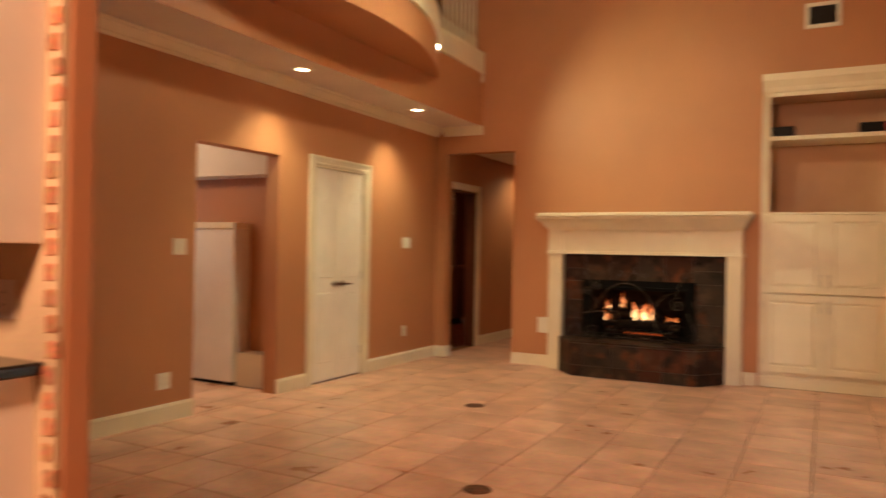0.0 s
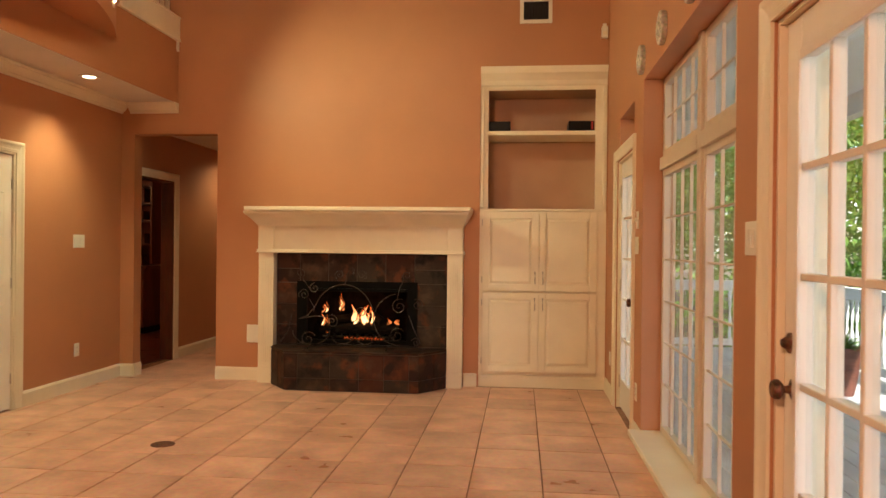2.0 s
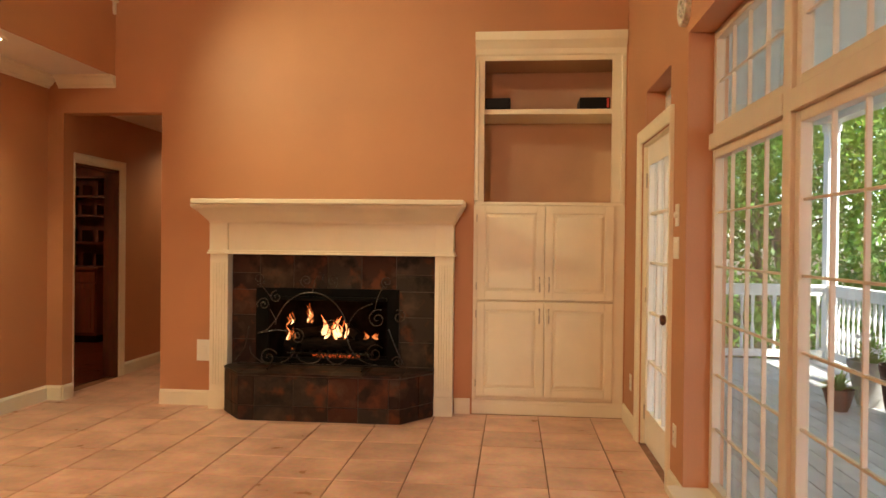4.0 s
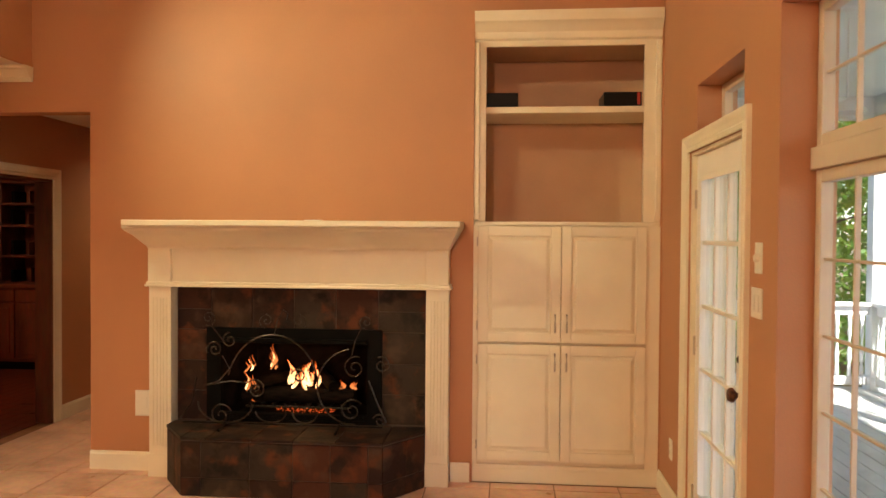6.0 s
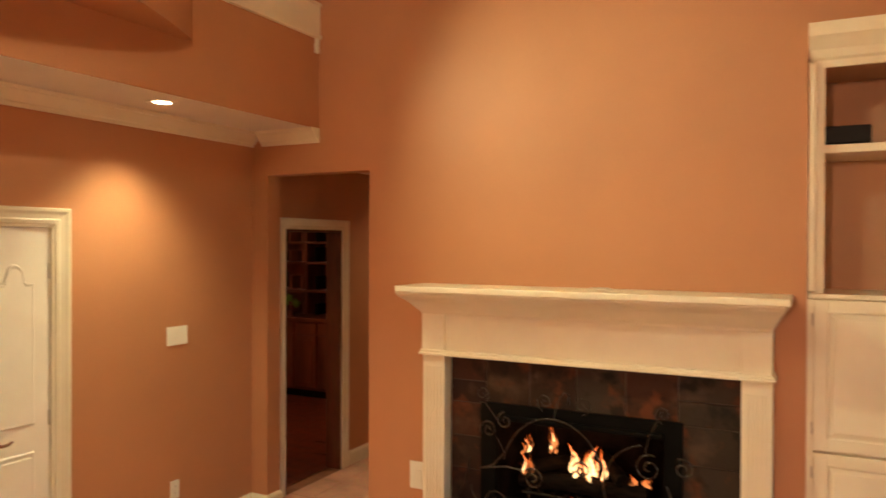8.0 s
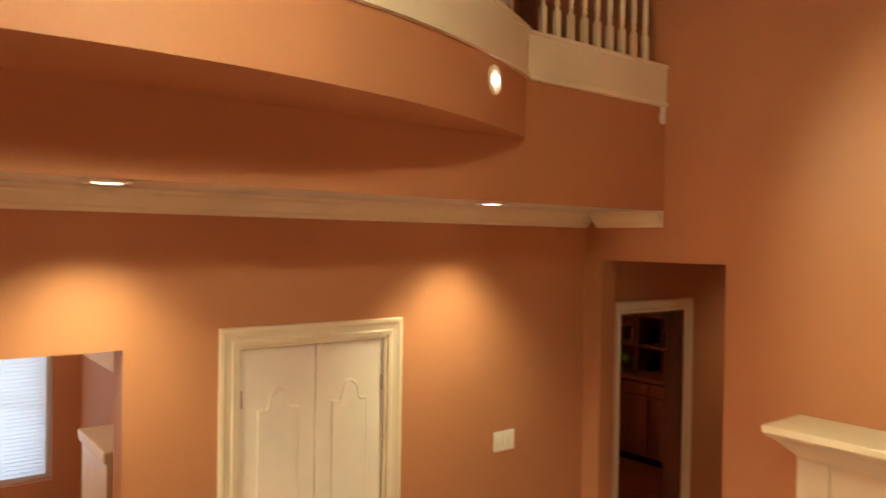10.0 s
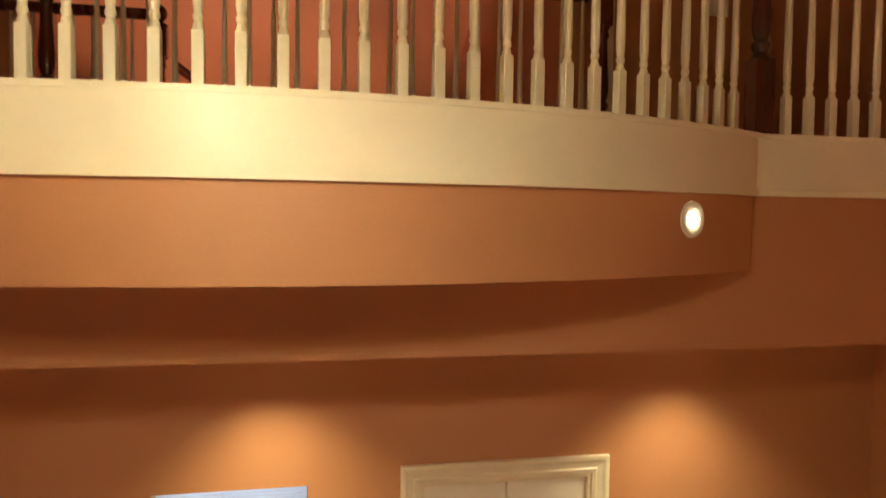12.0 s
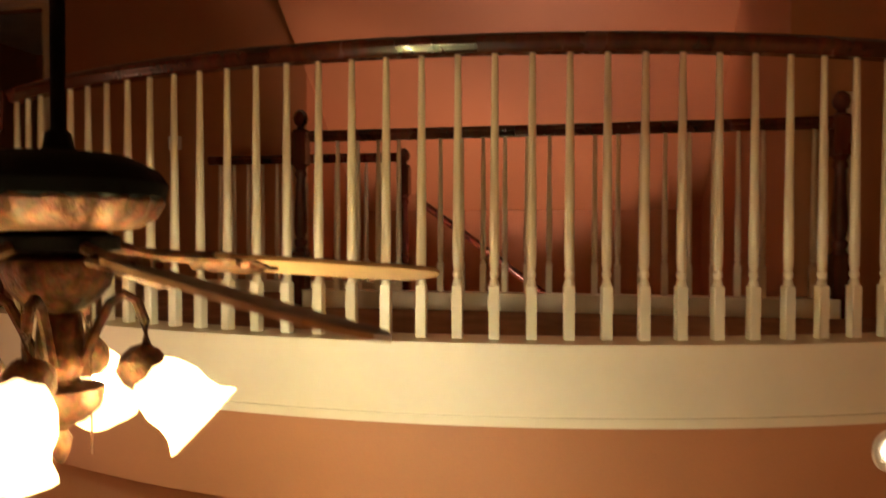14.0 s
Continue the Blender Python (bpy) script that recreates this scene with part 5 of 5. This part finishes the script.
_rb = random.Random(9)
for z in (1.0, 1.328, 1.688, 1.948):
    for k in range(6):
        x = -3.82 + k * 0.21 + _rb.uniform(0, 0.03)
        h = _rb.uniform(0.14, 0.22)
        solid("book", box(x, x + _rb.uniform(0.03, 0.05), 3.62, 3.84, z + 0.0005, z + h, 0.002), (M_PLASTIC, M_STUDY, M_TERRA)[k % 3], "dark closed book standing on the study shelf", "book", group="books in the study")
_gp = thing("desk_plant", "small green leafy plant on the study worktop", "plant", at=(-3.34, 3.34, 1.0))
part("pot", lathe([(0.04, 0), (0.055, 0.07), (0.058, 0.08), (0.0, 0.075)], 16), M_TERRA, _gp, "", True)
leaf_mass("leaves", (0, 0, 0.20), (0.12, 0.10, 0.11), 260, 0.04, M_LEAF2, 11, _gp)
_d = thing("door_study", "cream study door standing open into the room", "door", kind="structure")
_ds = bmesh.new()
box(-1.90, -1.145, 0.345, 0.38, 0.012, 2.01, 0.003, _ds)
part("slab", _ds, M_DOOR, _d)
part("raised_panel", box(-1.80, -1.24, 0.3805, 0.388, 0.2, 0.85, 0.004), M_DOOR, _d)
part("raised_panel", box(-1.80, -1.24, 0.3805, 0.388, 1.0, 1.85, 0.004), M_DOOR, _d)

_c = thing("side_cabinet", "cream painted low cabinet against the side room wall", "cabinet")
part("body", box(-2.10, -1.58, -2.77, -2.552, 0.03, 1.42, 0.004), M_DOOR, _c)
part("top_moulding", box(-2.12, -1.56, -2.79, -2.552, 1.42, 1.48, 0.01), M_WHITE, _c)
part("plinth", box(-2.09, -1.59, -2.75, -2.552, 0.0, 0.03), M_PLASTIC, _c)
solid("baseboard_side", box(-1.555, -1.145, -2.74, -2.551, 0, 0.30, 0.004), M_WHITE, "tall cream baseboard in the side room", "baseboard", "structure")

_k = thing("wall_stub", "painted wall end between kitchen and living room", "wall", kind="structure")
part("stub_body", box(XL + 0.001, 1.205, -6.365, -6.27, 0, 2.9, 0.012), M_WALL, _k)
part("brick_bed", box(0.9, 1.20, -6.385, -6.366, 0, 2.9), M_MORTAR, _k)
_k2 = thing("kitchen_upper_cabinet", "cream painted upper kitchen cabinet on the wall end", "cabinet")
part("body", box(0.2, 1.128, -6.75, -6.386, 1.25, 2.5, 0.004), M_DOOR, _k2)
part("door", box(0.22, 0.66, -6.775, -6.752, 1.27, 2.48, 0.004), M_DOOR, _k2)
part("door", box(0.67, 1.11, -6.775, -6.752, 1.27, 2.48, 0.004), M_DOOR, _k2)
_k3 = thing("kitchen_base_cabinet", "cream painted kitchen base cabinet under the counter", "cabinet")
part("body", box(0.2, 1.11, -6.98, -6.386, 0.10, 0.865, 0.004), M_DOOR, _k3)
part("toe_kick", box(0.2, 1.10, -6.92, -6.40, 0.0, 0.10), M_PLASTIC, _k3)
part("door", box(0.22, 0.65, -7.003, -6.982, 0.13, 0.84, 0.004), M_DOOR, _k3)
part("door", box(0.66, 1.09, -7.003, -6.982, 0.13, 0.84, 0.004), M_DOOR, _k3)
solid("kitchen_counter", box(0.18, 1.150, -7.02, -6.387, 0.866, 0.905, 0.008), M_COUNTER, "polished black granite kitchen counter on the base cabinet", "counter")
plate("wall_outlet", "y", -6.386, -1, 0.95, 1.08, 0.115, 0.118, "almond double outlet on the kitchen wall", 0, True, "outlet")

# ---- porch and garden ----
solid("ground", box(-400, 400, -400, 400, -0.9, -0.6), M_GROUND, "leaf-strewn garden ground reaching far", "ground", "structure")
_deck = thing("porch_deck", "grey painted wooden porch deck", "deck", kind="structure")
_dk = bmesh.new()
box(3.98, 6.95, BACK, 3.75, -0.30, -0.075, 0, _dk)
part("joist_bed", _dk, M_GRILLE, _deck)
_bme = bpy.data.meshes.new("deck_board")
_bb = box(-0.068, 0.068, -6.62, 6.62, -0.012, 0.012, 0.003, seg=1)
_bb.to_mesh(_bme)
_bb.free()
_bme.materials.append(M_DECK)
for i in range(21):
    o = new("deck_board", _bme)
    o.location = (4.055 + 0.142 * i, -2.87, -0.062)
    o.parent = _deck
solid("porch_ceiling", box(3.98, 6.95, BACK, 3.8, 3.12, 3.22), M_PORCHCEIL, "pale painted porch ceiling", "ceiling", "structure")
solid("porch_beam", box(6.72, 6.88, BACK, 3.75, 2.88, 3.12, 0.004), M_PORCH, "white porch beam on the posts", "beam", "structure")
solid("porch_beam_end", box(3.98, 6.72, 3.55, 3.70, 2.88, 3.12, 0.004), M_PORCH, "white porch beam on the posts", "beam", "structure")
wall("wall_porch_north", "x", 3.78, 0.2, 0.14, 4.0, -0.6, 3.12, material=M_PORCH, label="white painted outside wall of the porch")


def porch_post(x, y):
    p = thing("porch_post", "white square porch post on the deck", "post", group="porch posts")
    part("shaft", box(x - 0.07, x + 0.07, y - 0.07, y + 0.07, -0.05, 2.88, 0.006), M_PORCH, p)
    part("base_block", box(x - 0.085, x + 0.085, y - 0.085, y + 0.085, -0.05, 0.10, 0.006), M_PORCH, p)
    part("capital", box(x - 0.085, x + 0.085, y - 0.085, y + 0.085, 2.78, 2.879, 0.006), M_PORCH, p)


for y in (3.62, 0.6, -2.4, -5.4):
    porch_post(6.80, y)

_pb = bmesh.new()
lathe([(0.022, 0.0), (0.022, 0.12), (0.014, 0.14), (0.024, 0.18), (0.026, 0.26), (0.014, 0.34), (0.012, 0.40), (0.024, 0.50), (0.016, 0.54), (0.022, 0.56), (0.022, 0.68)], 8, _pb)
_pbm = bpy.data.meshes.new("porch_baluster")
_pb.to_mesh(_pbm)
_pb.free()
_pbm.materials.append(M_PORCH)
_pbm.polygons.foreach_set("use_smooth", [True] * len(_pbm.polygons))


def porch_rail(x0, y0, x1, y1):
    r = thing("porch_railing", "white painted porch railing with turned balusters", "railing", group="porch railings")
    d = Vector((x1 - x0, y1 - y0, 0))
    n = int(d.length / 0.125)
    along_x = abs(d.x) > abs(d.y)
    for z0, z1, w, nm in ((0.86, 0.90, 0.065, "top_rail"), (0.76, 0.86, 0.02, "upper_rail"), (0.0, 0.09, 0.025, "bottom_rail")):
        part(nm, box(min(x0, x1) - (0 if along_x else w), max(x0, x1) + (0 if along_x else w), min(y0, y1) - (w if along_x else 0), max(y0, y1) + (w if along_x else 0), z0, z1, 0.004), M_PORCH, r)
    for i in range(n):
        p = Vector((x0, y0, 0.086)) + d * ((i + 0.5) / n)
        o = new("spindle", _pbm)
        o.location = p
        o.parent = r
    part("foot_block", box((x0 + x1) / 2 - 0.03, (x0 + x1) / 2 + 0.03, (y0 + y1) / 2 - 0.03, (y0 + y1) / 2 + 0.03, -0.05, 0.0), M_PORCH, r)


porch_rail(4.0, 3.62, 6.73, 3.62)
porch_rail(6.80, 3.55, 6.80, 0.67)
porch_rail(6.80, 0.53, 6.80, -2.33)
porch_rail(6.80, -2.47, 6.80, -5.33)


def tree(x, y, h, r, seed, lit):
    t = thing("tree", "leafy green broadleaf tree beyond the porch", "tree", group="garden trees")
    rnd = random.Random(seed)
    pts = [(x + rnd.uniform(-0.1, 0.1) * k, y + rnd.uniform(-0.1, 0.1) * k, -0.65 + h * k / 7) for k in range(8)]
    part("trunk", tube(pts, 0.06 + r * 0.05, 10, taper=0.3), M_BARK, t, "", True)
    for k in range(6):
        b = Vector(pts[2 + k % 5])
        a = rnd.uniform(0, 6.28)
        e = b + Vector((math.cos(a) * r * 0.7, math.sin(a) * r * 0.7, rnd.uniform(0.3, 1.2)))
        part("limb", tube([b, b.lerp(e, 0.5) + Vector((0, 0, 0.1)), e], 0.035, 6, taper=0.3), M_BARK, t)
    # lit trees take the leaf colour that has sunshine mixed into it
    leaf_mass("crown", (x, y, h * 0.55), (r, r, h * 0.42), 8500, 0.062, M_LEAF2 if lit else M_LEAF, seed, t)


for i, (x, y, h, r) in enumerate(((9.6, 6.6, 6.5, 1.7), (8.3, 9.4, 7.5, 2.0), (11.5, 9.0, 8, 2.2), (6.2, 10.5, 7, 2.0), (10.5, 3.0, 6.5, 1.8), (13.0, 5.0, 8, 2.4), (10.2, -0.6, 6.0, 1.7),
                                  (14.2, 0.6, 8, 2.4), (14.8, 12.5, 9, 2.8), (9.2, 14.0, 9, 2.8), (5.0, 14.0, 8, 2.6), (17.5, 7.0, 10, 3.0))):
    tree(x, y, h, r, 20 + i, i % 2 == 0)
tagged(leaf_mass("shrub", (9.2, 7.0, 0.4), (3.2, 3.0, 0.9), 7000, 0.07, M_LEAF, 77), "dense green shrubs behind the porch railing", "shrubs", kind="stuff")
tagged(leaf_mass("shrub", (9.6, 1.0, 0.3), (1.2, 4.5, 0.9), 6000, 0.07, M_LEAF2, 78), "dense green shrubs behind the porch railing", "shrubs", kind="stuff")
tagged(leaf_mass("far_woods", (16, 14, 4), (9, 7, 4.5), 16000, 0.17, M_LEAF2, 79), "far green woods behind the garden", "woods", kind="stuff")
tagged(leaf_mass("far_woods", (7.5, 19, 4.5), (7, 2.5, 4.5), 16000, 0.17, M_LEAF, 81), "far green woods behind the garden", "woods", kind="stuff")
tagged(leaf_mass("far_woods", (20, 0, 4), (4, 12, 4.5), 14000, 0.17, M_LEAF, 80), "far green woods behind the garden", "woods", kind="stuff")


def potted_plant(x, y, r, h, material, leaf, seed, label):
    p = thing("potted_plant", label, "plant", at=(x, y, -0.05), group="plants on the porch")
    part("pot", lathe([(r * 0.62, 0), (r * 0.8, h * 0.3), (r * 0.98, h * 0.8), (r * 1.06, h * 0.92), (r * 1.06, h), (r * 0.92, h), (r * 0.9, h * 0.9), (0, h * 0.88)], 24), material, p, "", True)
    rnd = np.random.RandomState(seed)
    bm = bmesh.new()
    for k in range(90):
        a, ln = rnd.uniform(0, 6.28), rnd.uniform(0.6, 1.25) * r * 1.6
        lean = rnd.uniform(0.2, 1.0)
        w = 0.016 + 0.012 * rnd.rand()
        rows = []
        for t in (0, 0.4, 0.75, 1.0):
            o = Vector((math.cos(a) * lean * ln * t, math.sin(a) * lean * ln * t, h * 0.9 + ln * (1.1 - 0.5 * lean) * t - 0.5 * lean * ln * t * t))
            s = Vector((-math.sin(a), math.cos(a), 0)) * w * (1 - t) ** 0.6
            rows.append((bm.verts.new(o - s), bm.verts.new(o + s)))
        for (q, s), (u, v) in zip(rows, rows[1:]):
            bm.faces.new((q, s, v, u))
    part("leaves", bm, leaf, p, "arching green leaves")


potted_plant(6.12, 1.05, 0.20, 0.40, M_POT, M_LEAF2, 3, "leafy green plant with white blossoms in a grey stone pot")
leaf_mass("blossoms", (0, 0, 0.60), (0.24, 0.24, 0.12), 90, 0.022, M_PORCH, 33, bpy.data.objects["potted_plant"], "small white blossoms")
potted_plant(5.72, 0.80, 0.12, 0.19, M_TERRA, M_LEAF2, 4, "small green plant in a dark terracotta pot on the deck")
potted_plant(6.05, 0.42, 0.16, 0.46, M_TERRA, M_LEAF, 5, "spreading green plant in a tall dark pot on the deck")
potted_plant(6.3, -1.6, 0.20, 0.45, M_POT, M_LEAF2, 6, "leafy green plant in a grey stone pot by the railing")
potted_plant(6.35, -2.05, 0.22, 0.55, M_TERRA, M_LEAF, 7, "spreading green plant in a dark pot by the railing")


def porch_pendant(x, y, z):
    p = thing("pendant_lamp", "white dome pendant lamp hanging from the porch ceiling", "lamp", at=(x, y, z))
    part("cord", lathe([(0.006, 0.06), (0.006, 3.118 - z)], 8), M_PORCH, p)
    part("ceiling_rose", lathe([(0.05, 3.119 - z), (0.045, 3.10 - z), (0.01, 3.09 - z)], 16), M_PORCH, p, "", True)
    part("shade", lathe([(0.012, 0.07), (0.03, 0.06), (0.075, 0.04), (0.11, 0.0), (0.122, -0.02), (0.115, -0.02), (0.07, 0.03), (0.0, 0.05)], 24), M_PORCH, p, "white dome shade", True)


porch_pendant(5.05, 0.38, 2.45)


# ---- pieces of surround, floor, walls ----
def piece_mesh(name, w, d, t, bev, material):
    me = bpy.data.meshes.new(name)
    b = box(-w / 2, w / 2, -d / 2, d / 2, -t, 0, bev, seg=1)
    b.to_mesh(me)
    b.free()
    me.materials.append(material)
    return me


def slate(poly, axis, a, b):
    part("slate_tile", prism(poly, axis, a, b), M_SLATE, _fs)


_g = 0.003
# face of the surround
_xs = [0.626, 0.86, 1.14, 1.42, 1.70, 1.98, 2.296]
for i in range(6):
    for z0, z1 in ((0.965, 1.10), (1.10, 1.25)) if i in (0, 5) else ((0.965, 1.25),):
        slate([(_xs[i] + _g, z0 + _g), (_xs[i + 1] - _g, z0 + _g), (_xs[i + 1] - _g, z1 - _g), (_xs[i] + _g, z1 - _g)], "y", -0.034, -0.027)
for x0, x1 in ((0.626, 0.834), (2.006, 2.296)):
    for z0, z1 in ((0.365, 0.56), (0.56, 0.76), (0.76, 0.965)):
        slate([(x0 + _g, z0 + _g), (x1 - _g, z0 + _g), (x1 - _g, z1 - _g), (x0 + _g, z1 - _g)], "y", -0.034, -0.027)


def slate_upright(p, q, z0, z1):
    p, q = Vector((*p, 0)), Vector((*q, 0))
    u = (q - p).normalized()
    n = Vector((u.y, -u.x, 0))
    a, b = p + u * _g, q - u * _g
    quad = [(a.x, a.y), (b.x, b.y), (b.x - n.x * 0.009, b.y - n.y * 0.009), (a.x - n.x * 0.009, a.y - n.y * 0.009)]
    slate(quad, "z", z0 + _g, z1 - _g)


for k in range(len(HEARTH) - 1):
    p, q = Vector(HEARTH[k]), Vector(HEARTH[k + 1])
    L = (q - p).length
    cuts = {2: [0, 0.10, 0.345, 0.56, 0.745, 0.93, 1.0][0:] if k == 2 else None}.get(k) or ([0, 1] if L < 0.2 else [0, 0.55, 1])
    for s, e in zip(cuts, cuts[1:]):
        for z0, z1 in ((0.003, 0.115), (0.115, 0.338)):
            slate_upright(p.lerp(q, s), p.lerp(q, e), z0, z1)
_tx = [0.84, 1.0, 1.28, 1.54, 1.80, 2.08]
for i in range(5):
    slate([(_tx[i] + _g, -0.455), (_tx[i + 1] - _g, -0.455), (_tx[i + 1] - _g, -0.232), (_tx[i] + _g, -0.232)], "z", 0.347, 0.361)
    slate([(_tx[i] + _g, -0.228), (_tx[i + 1] - _g, -0.228), (_tx[i + 1] - _g, -0.055), (_tx[i] + _g, -0.055)], "z", 0.347, 0.361)
slate([(0.622, -0.183), (0.836, -0.448), (0.836, -0.055), (0.622, -0.055)], "z", 0.347, 0.361)
slate([(2.085, -0.442), (2.30, -0.153), (2.30, -0.055), (2.085, -0.055)], "z", 0.347, 0.361)

# floor tiles
PITCH, TX0, TY0 = 0.405, 2.71, -0.105
_fl = bpy.data.objects["floor"]
_tm = piece_mesh("floor_tile", PITCH - 0.007, PITCH - 0.007, 0.008, 0.002, M_TILE)
_rest = bmesh.new()
for i in range(-10, 3):
    x0, x1 = TX0 + i * PITCH, TX0 + (i + 1) * PITCH
    for j in range(-23, 2):
        y0, y1 = TY0 + j * PITCH, TY0 + (j + 1) * PITCH
        a, b, c, d = max(x0, XL), min(x1, XR), max(y0, BACK), min(y1, 0.0)
        if b - a < 0.02 or d - c < 0.02:
            continue
        whole = b - a > PITCH - 0.001 and d - c > PITCH - 0.001
        if whole and y0 > -7.6:
            o = new("floor_tile", _tm)
            o.location = ((x0 + x1) / 2, (y0 + y1) / 2, 0.0)
            o.parent = _fl
        else:
            box(a + 0.0035, b - 0.0035, c + 0.0035, d - 0.0035, -0.008, 0.0, 0.0, _rest)
for i in range(-3, 1):
    for j in range(0, 12):
        x0, y0 = -0.95 + (i + 3) * 0.33 - 0.15, 0.0 + j * 0.40
        a, b, c, d = max(x0, -0.975), min(x0 + 0.33, 0.018), max(y0, 0.0), min(y0 + 0.40, 4.39)
        if b - a > 0.02 and d - c > 0.02:
            box(a + 0.003, b - 0.003, c + 0.003, d - 0.003, -0.008, 0.0, 0.0, _rest)
for i in range(6):
    for j in range(7):
        x0, y0 = -3.2 + i * 0.4, -5.3 + j * 0.4
        box(x0 + 0.003, min(x0 + 0.4, -1.003) - 0.003, y0 + 0.003, min(y0 + 0.4, -2.755), -0.008, 0.0, 0.0, _rest)
_rt = part("edge_tiles", _rest, M_TILE, _fl)
tagged(_rt, kind="stuff")

# study planks
_sf = solid("floor_study", box(-4.6, -1.121, 0.14, 4.4, -0.12, -0.006), M_GRILLE, "dark bed of the study plank floor", "floor", "structure")
_pm = piece_mesh("plank", 0.117, 4.2, 0.006, 0.001, M_PLANK)
for i in range(29):
    o = new("plank", _pm)
    o.location = (-4.52 + 0.12 * i + 0.0, 2.26, 0.0)
    o.parent = _sf

# bricks of the wall end
_bk = piece_mesh("brick", 0.050, 0.020, 0.052, 0.004, M_BRICK)
_rw = random.Random(12)
for j in range(38):
    o = new("brick", _bk)
    o.location = (1.172 + _rw.uniform(-0.008, 0.006), -6.384 + _rw.uniform(0, 0.005), 0.068 + j * 0.075)
    o.rotation_euler = (0, _rw.uniform(-0.05, 0.05), _rw.uniform(-0.06, 0.06))
    o.parent = _k
